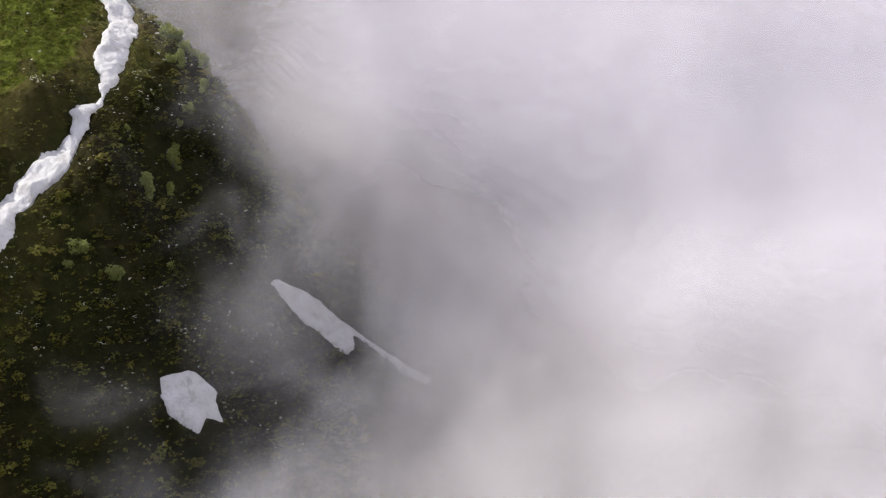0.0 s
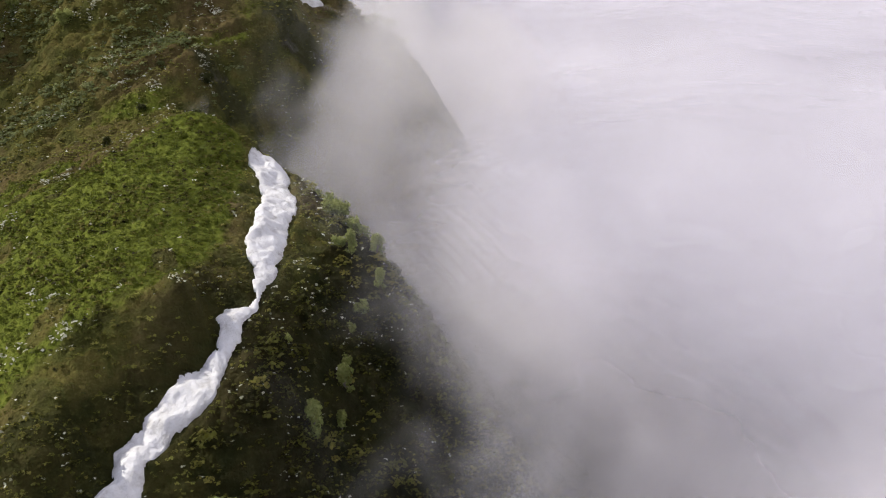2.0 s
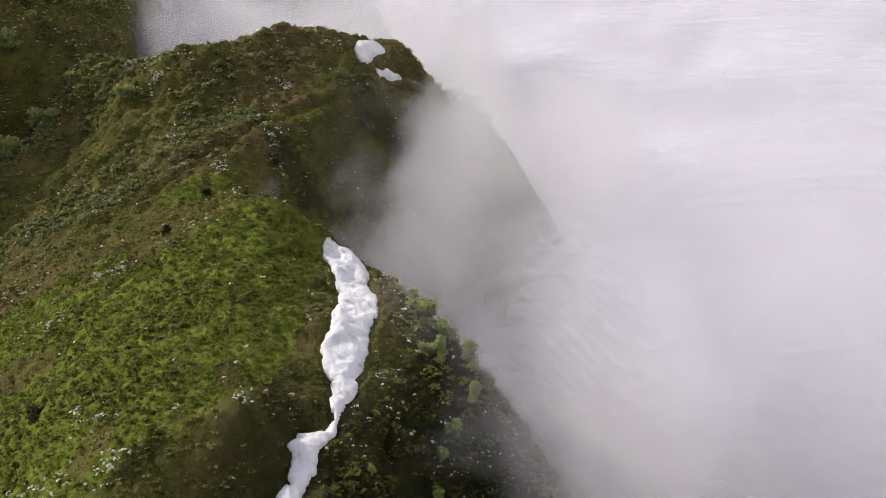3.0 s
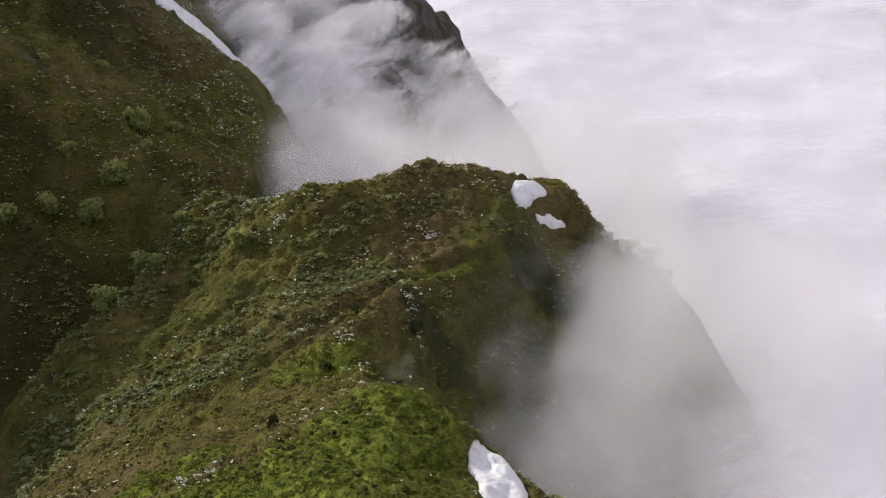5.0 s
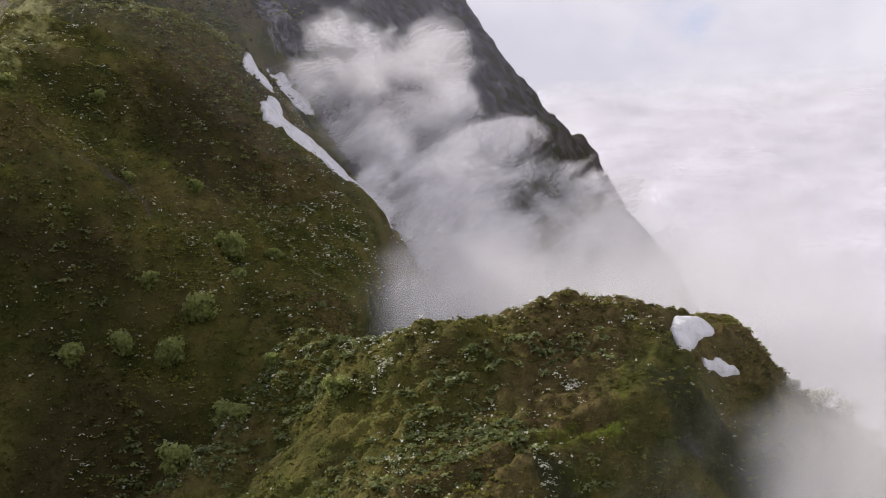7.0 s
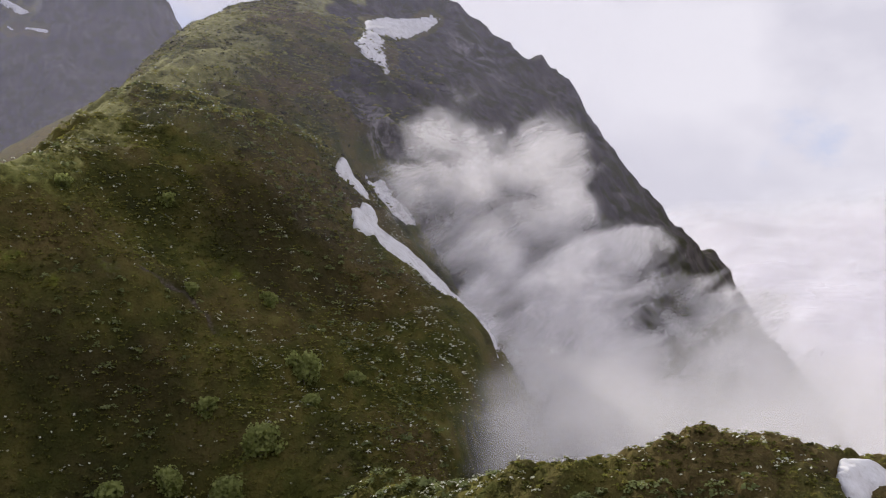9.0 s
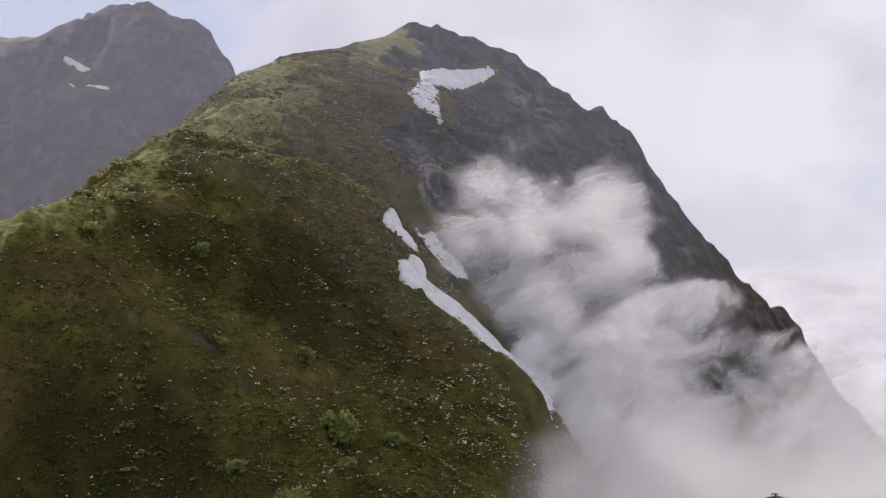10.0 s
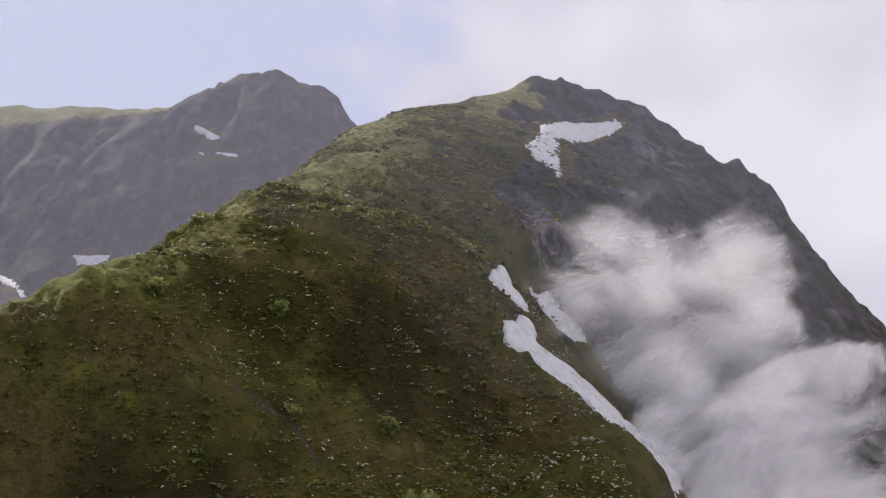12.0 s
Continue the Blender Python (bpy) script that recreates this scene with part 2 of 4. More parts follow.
def furrows(x, y):
    """Runnels and sheep tracks that slant over the knoll and the far slope, and the trench above the grassy ledge."""
    knoll = ramp(y, 228, 238) * (1 - ramp(y, 264, 274)) * (1 - ramp(x, 12, 20))
    a = fractal(0.22 * (0.96 * x + 0.29 * y), 0.96 * y - 0.29 * x, 5.5, 3, 0.55, seed=101)
    slope = ramp(-x, 16, 26) * ramp(y + 0.3 * x, 250, 262) * (1 - ramp(y, 372, 400))
    b = fractal(0.22 * (0.62 * x + 0.78 * y), 0.62 * y - 0.78 * x, 7.0, 3, 0.55, seed=111)
    meadow = ramp(y, 160, 168) * (1 - ramp(y, 214, 222)) * (1 - ramp(x, 2, 8))
    c = fractal(0.3 * x, 0.3 * y + x, 9, 3, 0.5, seed=121)
    cut = 0.95 * knoll * np.exp(-(a / 0.16) ** 2) + 1.1 * slope * np.exp(-(b / 0.15) ** 2) + 0.5 * meadow * np.exp(-(c / 0.045) ** 2)
    off = y - np.interp(x, [-6.7, 4.1, 8.6, 12, 15], [239.4, 241, 246, 248.5, 250])
    along = ramp(x, -8, -4) * (1 - ramp(x, 14.5, 16.5))
    return 0.35 * knoll * a + 1.1 * slope * b - cut + along * (0.6 * np.exp(-((off - 1.1) / 1.1) ** 2) - 1.2 * np.exp(-((off + 0.7) / 0.8) ** 2))


class Land:
    """A surface stretched over the breaklines."""

    def __init__(self):
        nodes = np.concatenate([dense(a, 4.5) for a in FINE] + [dense(a, 8) for a in WIDE] + [dense(a, 22) for a in BROAD] + [dense(BASIN + BASIN[:1], 150)])
        keep = []
        for k, q in enumerate(nodes):      # a node that lies on another one adds nothing
            if not keep or np.min(np.hypot(*(nodes[keep, :2] - q[:2]).T)) > 1.2:
                keep.append(k)
        self.nodes = nodes[keep]
        xy = self.nodes[:, :2]
        n = len(xy)
        a = self.kernel(np.hypot(xy[:, None, 0] - xy[None, :, 0], xy[:, None, 1] - xy[None, :, 1])) + np.eye(n) * 0.15
        full = np.zeros((n + 1, n + 1))
        full[:n, :n], full[:n, n], full[n, :n] = a, 1, 1
        self.weights = np.linalg.solve(full, np.concatenate([self.nodes[:, 2], [0]]))

    def kernel(self, r):
        return -np.sqrt(r * r + 1.5)

    def smooth(self, x, y):
        x, y = np.broadcast_arrays(np.asarray(x, float), y)
        flat, out = np.stack([x.ravel(), y.ravel()], 1), []
        for k in range(0, len(flat), 20000):
            q = flat[k:k + 20000]
            r2 = (q[:, :1] - self.nodes[:, 0]) ** 2
            r2 += (q[:, 1:] - self.nodes[:, 1]) ** 2
            r2 += 1.5
            out.append(-np.sqrt(r2) @ self.weights[:-1] + self.weights[-1])
        z = np.concatenate(out).reshape(x.shape)
        away = ramp(np.hypot(x, y - 350), 650, 1400)
        return z * (1 - away) - 150 * away

    def height(self, x, y):
        z = self.smooth(x, y)
        near = 1 - ramp(y, 330, 430)
        z = z + 0.55 * fractal(x, y, 9.0, 3) * (0.5 + 0.5 * near) + 0.30 * fractal(x, y, 2.6, 3, seed=4) * near
        z = z + 0.9 * fractal(x, y, 16.0, 5, 0.55, seed=8) * (1 - near) + 3 * fractal(x, y, 70, 4, seed=2) * ramp(np.hypot(x, y - 330), 260, 500)
        z = z + furrows(x, y)
        step = (z + 1.5 * fractal(x, y, 14, 3, seed=77)) / 2.3
        part = step - np.floor(step)
        ledges = (part * part * part * (part * (part * 6 - 15) + 10) - part) * (0.9 + 0.5 * fractal(x, y, 11, 2, seed=78))
        return z + ledges * (1.05 * near + 1.2 * (1 - near) * (1 - ramp(y, 500, 540)))


land = Land()


def graded(lo, hi, fine, outer, grow):
    """Steps of the fine size from lo to hi, then ever longer ones out to the outer bounds."""
    mid = list(np.arange(lo, hi, fine))
    down, up, s = [lo], [hi], fine
    while down[-1] > outer[0]:
        s *= grow
        down.append(down[-1] - s)
    s = fine
    while up[-1] < outer[1]:
        s *= grow
        up.append(up[-1] + s)
    return np.array(down[:0:-1] + mid + up)


def grid_faces(ny, nx):
    i = np.arange(ny * nx).reshape(ny, nx)
    return np.stack([i[:-1, :-1], i[:-1, 1:], i[1:, 1:], i[1:, :-1]], -1).reshape(-1, 4)


def build(name, verts, faces, mat, smooth=True, **fields):
    """A mesh object from arrays, with fields as values on its vertices."""
    verts, faces = np.asarray(verts, np.float32).reshape(-1, 3), np.asarray(faces, np.int32)
    me = bpy.data.meshes.new(name)
    me.vertices.add(len(verts))
    me.vertices.foreach_set("co", verts.ravel())
    k = faces.shape[1]
    me.loops.add(faces.size)
    me.loops.foreach_set("vertex_index", faces.ravel())
    me.polygons.add(len(faces))
    me.polygons.foreach_set("loop_start", np.arange(0, faces.size, k, dtype=np.int32))
    me.polygons.foreach_set("use_smooth", np.full(len(faces), smooth))
    for key, value in fields.items():
        me.attributes.new(key, "FLOAT", "POINT").data.foreach_set("value", np.asarray(value, np.float32).ravel())
    me.materials.append(mat)
    me.update(calc_edges=True)
    me.validate()
    return new(name, me)


# ---- materials ----
def material(name):
    mat = bpy.data.materials.new(name)
    mat.use_nodes = True
    mat.node_tree.nodes.clear()
    n, l = mat.node_tree.nodes, mat.node_tree.links
    out = n.new("ShaderNodeOutputMaterial")
    return mat, n, l, out


def noise_node(n, l, vector, size, detail=6.0, rough=0.6, distortion=0.0):
    node = n.new("ShaderNodeTexNoise")
    node.inputs["Scale"].default_value, node.inputs["Detail"].default_value = 1.0 / size, detail
    node.inputs["Roughness"].default_value, node.inputs["Distortion"].default_value = rough, distortion
    l.new(vector, node.inputs["Vector"])
    return node.outputs["Fac"]


def ramp_node(n, l, value, *stops):
    node = n.new("ShaderNodeValToRGB")
    while len(node.color_ramp.elements) < len(stops):
        node.color_ramp.elements.new(0.5)
    for e, (p, c) in zip(node.color_ramp.elements, stops):
        e.position, e.color = p, (*c, 1)
    l.new(value, node.inputs["Fac"])
    return node.outputs["Color"]


def range_node(n, l, value, lo, hi, to_lo=0.0, to_hi=1.0):
    node = n.new("ShaderNodeMapRange")
    node.interpolation_type = "SMOOTHSTEP"
    for key, v in (("From Min", lo), ("From Max", hi), ("To Min", to_lo), ("To Max", to_hi)):
        node.inputs[key].default_value = v
    l.new(value, node.inputs["Value"])
    return node.outputs["Result"]


def math_node(n, l, op, a, b, clamp=False):
    node = n.new("ShaderNodeMath")
    node.operation, node.use_clamp = op, clamp
    for k, v in enumerate((a, b)):
        if isinstance(v, (int, float)):
            node.inputs[k].default_value = v
        else:
            l.new(v, node.inputs[k])
    return node.outputs[0]


def mix_node(n, l, factor, a, b):
    node = n.new("ShaderNodeMix")
    node.data_type = "RGBA"
    for key, v in (("Factor", factor), ("A", a), ("B", b)):
        if isinstance(v, tuple):
            node.inputs[key].default_value = (*v, 1)
        elif isinstance(v, float):
            node.inputs[key].default_value = v
        else:
            l.new(v, node.inputs[key])
    return node.outputs["Result"]


def field(n, key):
    node = n.new("ShaderNodeAttribute")
    node.attribute_name = key
    return node.outputs["Fac"]


def ground_material():
    mat, n, l, out = material("mountain_ground")
    geo = n.new("ShaderNodeNewGeometry")
    p = geo.outputs["Position"]
    big, mid, small, fine = noise_node(n, l, p, 26, 5), noise_node(n, l, p, 5, 6), noise_node(n, l, p, 1.4, 5, 0.65), noise_node(n, l, p, 0.35, 3)
    meadow = ramp_node(n, l, small, (0.28, (0.036, 0.045, 0.006)), (0.48, (0.100, 0.124, 0.015)), (0.68, (0.175, 0.195, 0.032)))
    heath = ramp_node(n, l, mid, (0.30, (0.030, 0.030, 0.008)), (0.46, (0.066, 0.069, 0.015)), (0.60, (0.110, 0.094, 0.025)), (0.75, (0.145, 0.145, 0.038)))
    brown = ramp_node(n, l, small, (0.3, (0.058, 0.043, 0.016)), (0.7, (0.135, 0.102, 0.040)))
    heath = mix_node(n, l, range_node(n, l, big, 0.44, 0.62), heath, brown)
    speck = range_node(n, l, fine, 0.56, 0.72, 0.0, 0.65)
    heath = mix_node(n, l, speck, heath, (0.125, 0.135, 0.030))
    # near-black mix: rhododendron colour and painted slope shade together
    heath = mix_node(n, l, math_node(n, l, "MULTIPLY", field(n, "shaded_thicket"), 0.85), heath, (0.012, 0.013, 0.004))
    scree = ramp_node(n, l, fine, (0.3, (0.045, 0.036, 0.028)), (0.7, (0.12, 0.10, 0.085)))
    heath = mix_node(n, l, range_node(n, l, math_node(n, l, "ADD", field(n, "scree"), math_node(n, l, "SUBTRACT", small, 0.5)), 0.35, 0.7), heath, scree)
    patch = math_node(n, l, "ADD", field(n, "meadow"), math_node(n, l, "MULTIPLY", math_node(n, l, "SUBTRACT", mid, 0.5), 1.5))
    height = n.new("ShaderNodeSeparateXYZ")
    l.new(p, height.inputs["Vector"])
    # pale high grass, its colours raised to paint the sunlit crest rim
    dry_lit = ramp_node(n, l, small, (0.28, (0.095, 0.090, 0.034)), (0.48, (0.200, 0.190, 0.072)), (0.70, (0.310, 0.290, 0.125)))
    meadow = mix_node(n, l, range_node(n, l, height.outputs["Z"], 0, 24, 0.0, 0.9), meadow, dry_lit)
    green = mix_node(n, l, range_node(n, l, patch, 0.35, 0.65), heath, meadow)
    warp = n.new("ShaderNodeMapping")
    warp.inputs["Scale"].default_value = (1.0, 1.0, 0.35)
    warp.inputs["Rotation"].default_value = (0.1, 0.1, 0)
    l.new(p, warp.inputs["Vector"])
    strata = noise_node(n, l, warp.outputs["Vector"], 4.0, 9, 0.68, 0.6)
    stone = ramp_node(n, l, strata, (0.28, (0.036, 0.031, 0.027)), (0.50, (0.066, 0.058, 0.050)), (0.66, (0.105, 0.093, 0.082)), (0.82, (0.20, 0.18, 0.16)))
    fall = n.new("ShaderNodeMapping")
    fall.inputs["Scale"].default_value = (1.0, 1.0, 0.16)
    l.new(p, fall.inputs["Vector"])
    streaks = noise_node(n, l, fall.outputs["Vector"], 7.0, 6, 0.6, 0.3)
    stone = mix_node(n, l, range_node(n, l, streaks, 0.52, 0.70, 0.0, 0.3), stone, (0.15, 0.135, 0.13))
    stone = mix_node(n, l, range_node(n, l, streaks, 0.46, 0.34, 0.0, 0.5), stone, (0.036, 0.033, 0.034))
    stone = mix_node(n, l, math_node(n, l, "MULTIPLY", field(n, "pale"), range_node(n, l, strata, 0.40, 0.62)), stone, (0.27, 0.25, 0.24))
    near = range_node(n, l, height.outputs["Y"], 300, 335, 0.16, 0.0)     # the low crags are the mossiest
    moss = mix_node(n, l, range_node(n, l, math_node(n, l, "ADD", mid, near), 0.46, 0.60), stone, (0.042, 0.043, 0.016))
    bare = math_node(n, l, "ADD", field(n, "rock"), math_node(n, l, "MULTIPLY", math_node(n, l, "SUBTRACT", strata, 0.5), 1.1))
    colour = mix_node(n, l, range_node(n, l, bare, 0.40, 0.62), green, moss)
    shader = n.new("ShaderNodeBsdfPrincipled")
    l.new(colour, shader.inputs["Base Color"])
    shader.inputs["Roughness"].default_value = 0.85
    shader.inputs["Specular IOR Level"].default_value = 0.06
    bump = n.new("ShaderNodeBump")
    bump.inputs["Strength"].default_value, bump.inputs["Distance"].default_value = 1.0, 0.75
    relief = math_node(n, l, "ADD", math_node(n, l, "MULTIPLY", small, 0.8), math_node(n, l, "ADD", math_node(n, l, "MULTIPLY", fine, 0.35), math_node(n, l, "MULTIPLY", strata, 0.8)))
    l.new(relief, bump.inputs["Height"])
    l.new(bump.outputs["Normal"], shader.inputs["Normal"])
    l.new(shader.outputs["BSDF"], out.inputs["Surface"])
    return mat


def snow_material():
    mat, n, l, out = material("old_snow")
    geo = n.new("ShaderNodeNewGeometry")
    p = geo.outputs["Position"]
    dirt, grain = noise_node(n, l, p, 1.6, 6, 0.65), noise_node(n, l, p, 0.5, 4)
    colour = ramp_node(n, l, dirt, (0.28, (0.36, 0.345, 0.335)), (0.45, (0.59, 0.585, 0.59)), (0.65, (0.68, 0.68, 0.70)))
    shader = n.new("ShaderNodeBsdfPrincipled")
    l.new(colour, shader.inputs["Base Color"])
    shader.inputs["Roughness"].default_value = 0.65
    bump = n.new("ShaderNodeBump")
    bump.inputs["Strength"].default_value, bump.inputs["Distance"].default_value = 0.8, 0.35
    l.new(math_node(n, l, "ADD", dirt, math_node(n, l, "MULTIPLY", grain, 0.5)), bump.inputs["Height"])
    l.new(bump.outputs["Normal"], shader.inputs["Normal"])
    l.new(shader.outputs["BSDF"], out.inputs["Surface"])
    return mat


def cloud_material(name, size, low, high, opacity, stretch=(1, 1, 1), turn=(0, 0, 0), detail=7.0, weight=0.9, colour=(0.89, 0.875, 0.915), curl=0.5, rough=0.58):
    """Thin veils of droplets: the field "body" thins them towards the rim of the bank, the noise tears them."""
    mat, n, l, out = material(name)
    geo = n.new("ShaderNodeNewGeometry")
    space = n.new("ShaderNodeMapping")
    space.vector_type = "TEXTURE"
    space.inputs["Scale"].default_value, space.inputs["Rotation"].default_value = stretch, turn
    l.new(geo.outputs["Position"], space.inputs["Vector"])
    torn = noise_node(n, l, space.outputs["Vector"], size, detail, rough, curl)
    body = field(n, "body")
    level = math_node(n, l, "ADD", torn, math_node(n, l, "MULTIPLY", math_node(n, l, "SUBTRACT", body, 0.5), weight))
    alpha = math_node(n, l, "MULTIPLY", range_node(n, l, level, low, high), opacity)
    alpha = math_node(n, l, "MULTIPLY", alpha, range_node(n, l, body, 0.0, 0.25))
    white = n.new("ShaderNodeBsdfDiffuse")
    glow = n.new("ShaderNodeBsdfTranslucent")
    for s in (white, glow):
        s.inputs["Color"].default_value = (*colour, 1)
    both, clear, mix = n.new("ShaderNodeMixShader"), n.new("ShaderNodeBsdfTransparent"), n.new("ShaderNodeMixShader")
    l.new(white.outputs[0], both.inputs[1])
    l.new(glow.outputs[0], both.inputs[2])
    l.new(alpha, mix.inputs["Fac"])
    l.new(clear.outputs[0], mix.inputs[1])
    l.new(both.outputs[0], mix.inputs[2])
    l.new(mix.outputs[0], out.inputs["Surface"])
    return mat


ground_mat, snow_mat = ground_material(), snow_material()

# ---- the land ----
def inside(x, y, outline):
    """Distance to the outline, positive inside; no less than -12."""
    o = np.array(outline, float)
    x, y = np.asarray(x, float), np.asarray(y, float)
    out = np.full(x.shape, -12.0)
    near = (x > o[:, 0].min() - 12) & (x < o[:, 0].max() + 12) & (y > o[:, 1].min() - 12) & (y < o[:, 1].max() + 12)
    px, py = x[near], y[near]
    best, odd = np.full(px.shape, 12.0), np.zeros(px.shape, bool)
    for (ax, ay), (bx, by) in zip(o, np.roll(o, -1, 0)):
        dx, dy = bx - ax, by - ay
        t = np.clip(((px - ax) * dx + (py - ay) * dy) / (dx * dx + dy * dy + 1e-9), 0, 1)
        best = np.minimum(best, np.hypot(px - ax - t * dx, py - ay - t * dy))
        cross = (ay > py) != (by > py)
        odd ^= cross & (px < (bx - ax) * (py - ay) / (by - ay + 1e-12) + ax)
    out[near] = np.where(odd, best, -best)
    return out


RIDGE_SNOW = [(-30, 133.5), (-18, 144), (-13.5, 149), (-11.8, 150.9), (-9.1, 152.4), (-7.5, 154.5), (-7.4, 157.8), (-5.3, 159.3), (-3.1, 161.6), (-0.3, 164.2), (3.7, 166.4), (3.8, 166.6), (4.3, 168.9), (4, 169.7),
              (5.1, 171.1), (7.5, 171.4), (8.5, 172.3), (8.5, 174.1), (9.2, 176.2), (9.1, 178), (8.4, 180.7), (8.9, 183.9), (10.1, 187.6), (11.8, 193.8), (12.5, 200.7), (12.1, 205.9), (11.8, 208.8), (12.1, 211.2),
              (12.9, 213), (14.3, 213.6), (15.7, 213), (16.8, 210.6), (17.1, 207), (16.5, 202.8), (16.7, 197.3), (15.8, 191.4), (14.4, 187.2), (13.5, 182.9), (12.1, 179.9), (11.4, 176.6), (9.8, 173.6), (8.8, 170.8),
              (6.5, 168.4), (6.2, 167.1), (4.4, 164), (3.8, 162.8), (2.8, 161), (-1.5, 158.2), (-4.3, 155.5), (-4.8, 153.2), (-6.9, 150.3), (-8.4, 148.9), (-10.7, 147.3), (-11.2, 145.8), (-13.7, 143.7), (-15.5, 141.5),
              (-25, 131)]
GULCH_SNOW = [(15.3, 146.3), (17.2, 145.9), (18.9, 144.7), (18.4, 144.0), (19.0, 142.2), (16.8, 142.0), (15.3, 140.8), (12.0, 142.8), (11.2, 144.0), (11.4, 145.2)]
TONGUE_SNOW = [(29, 156.8), (29.8, 157.8), (32.1, 158.8), (35.1, 159.2), (37.9, 158.2), (41, 157), (43.4, 155.8), (47.4, 154.2), (50, 152.4), (52.1, 150.5),
               (51, 149.8), (47.9, 151.6), (47.2, 152.8), (43.1, 155), (41.2, 155.9), (40.9, 153.8), (39.6, 152.5), (37.8, 153), (35.1, 153.9), (32.7, 154.4),
               (30.9, 155.6)]
KNOLL_SNOW = [(24.5, 269.5), (25.4, 272.6), (27.8, 274.7), (29.4, 274.8), (30.4, 273.4), (29.5, 271.8), (27.5, 269.7), (26.4, 267.7), (26, 266.1), (24.7, 264.6),
              (24.2, 265), (23.7, 266.5)]
GULLY_SNOW = [(-35, 332.8), (-36.3, 341.5), (-36.1, 345.6), (-34.7, 348), (-33.7, 346.4), (-32.5, 343.4), (-30.8, 344.1), (-28.6, 347), (-26, 350),
              (-23, 353), (-20.6, 360), (-19.2, 365.5), (-16.9, 368.4), (-15, 369.1), (-14.5, 367.3), (-15.1, 360.1), (-14.1, 348.7), (-12.4, 329),
              (-15.2, 331), (-22.4, 332), (-30.2, 332.6), (-32.8, 331.7), (-33.8, 330.8)]
UPPER_SNOW = [(-41.2, 345.5), (-41.4, 351.4), (-43.2, 361.4), (-42.5, 362.2), (-42.3, 366.5), (-39.9, 357.7), (-38.0, 354.9), (-36.1, 353.1), (-35.9, 349.1), (-37.1, 349.2), (-39.3, 349.4), (-40.5, 348.4)]
LEDGE_SNOW = [(27.5, 267.2), (29.5, 269.3), (31.8, 270.0), (32.4, 269.5), (31.3, 268.9), (29.1, 267.3), (27.7, 266.2)]
APRON_SNOW = [(-40.9, 373.2), (-39.7, 373.6), (-37.6, 375.6), (-36, 374.3), (-35.4, 372.1), (-33.6, 373.2), (-32.1, 373.3), (-31.3, 372.2), (-31.4, 369.4),
              (-32.7, 364.4), (-34.2, 363.8), (-35.8, 362.6), (-38.2, 366.7)]
PEAK_SNOW = [(-55.5, 444.8), (-53.9, 454), (-52.7, 460.2), (-50.7, 463.2), (-47.5, 470.5), (-44.9, 477.1), (-43.8, 480.3), (-40.6, 479.2), (-41.6, 475.2),
             (-43.2, 467), (-44.6, 457.8), (-45.6, 447.4), (-46.5, 437.9), (-48.2, 436.4), (-47.2, 428), (-44.7, 417.5), (-41.8, 407.2), (-42.6, 405.4),
             (-44.7, 406.7), (-47.1, 406.8), (-49.2, 408.1), (-51.8, 413.1), (-51.8, 419.5), (-53, 432.5), (-54, 439.4)]
FAR_SNOWS = [[(-247.9, 618.5), (-243.9, 617.3), (-239.1, 615.2), (-230.7, 612.4), (-233.5, 611.4), (-238.2, 612.6), (-241.9, 615.4)],
             [(-239.4, 608.2), (-237.4, 607.9), (-234.9, 606.9), (-236.3, 606.5)],
             [(-231.7, 606.9), (-230.1, 608.2), (-228.1, 607.9), (-224.5, 608.8), (-220.3, 608), (-222.3, 607), (-226.1, 607.1), (-229, 606.8)],
             [(-273.7, 575.5), (-265.7, 576), (-256, 576), (-259, 573), (-264.2, 571.9), (-269.4, 573.6)],
             [(-315, 577.9), (-305.6, 573.4), (-300.2, 571.7), (-287.7, 564.6), (-282, 560.8), (-284.8, 560.5), (-294.4, 566.5), (-303.4, 570.8)]]


def rockiness(x, y, z):
    """Where bare rock shows: the notch cliffs, the crags of the knoll and the great face behind."""
    g = lambda cx, cy, rx, ry: np.exp(-(((x - cx) / rx) ** 2 + ((y - cy) / ry) ** 2))
    w = 9 * fractal(x, y, 30, 4, 0.6, seed=44)
    face = ramp(y + 0.55 * x + w, 344, 360) * ramp(x + w + 0.16 * (y - 360), -53, -41)
    upper = ramp(y + w, 395, 430) * ramp(x + w, -64, -42)
    far = ramp(y, 515, 545) * ramp(z, 20, 50) * (1 - 0.7 * ramp(z, 146, 156) * (x < -268))
    crag = 0.75 * g(24, 254, 8, 6) + 0.75 * g(12, 240, 7, 3.5) + 0.65 * g(36, 262, 7, 9) + 0.5 * g(44, 244, 10, 16) + 0.75 * g(-11, 300, 4, 18) + 0.3 * g(26, 186, 6, 20)
    bare = np.clip(np.maximum.reduce([0.85 * face, 0.40 * upper, 0.9 * far, crag]), 0, 1)
    for outline in (PEAK_SNOW, APRON_SNOW, GULLY_SNOW, UPPER_SNOW, *FAR_SNOWS):
        bare = bare * (1 - ramp(inside(x, y, outline), -3, 0))
    return bare


def blob(x, y, cx, cy, rx, ry, lean=0.0):
    dx, dy = x - cx, y - cy
    c, k = math.cos(lean), math.sin(lean)
    return np.exp(-(((dx * c + dy * k) / rx) ** 2 + ((dy * c - dx * k) / ry) ** 2) ** 2)


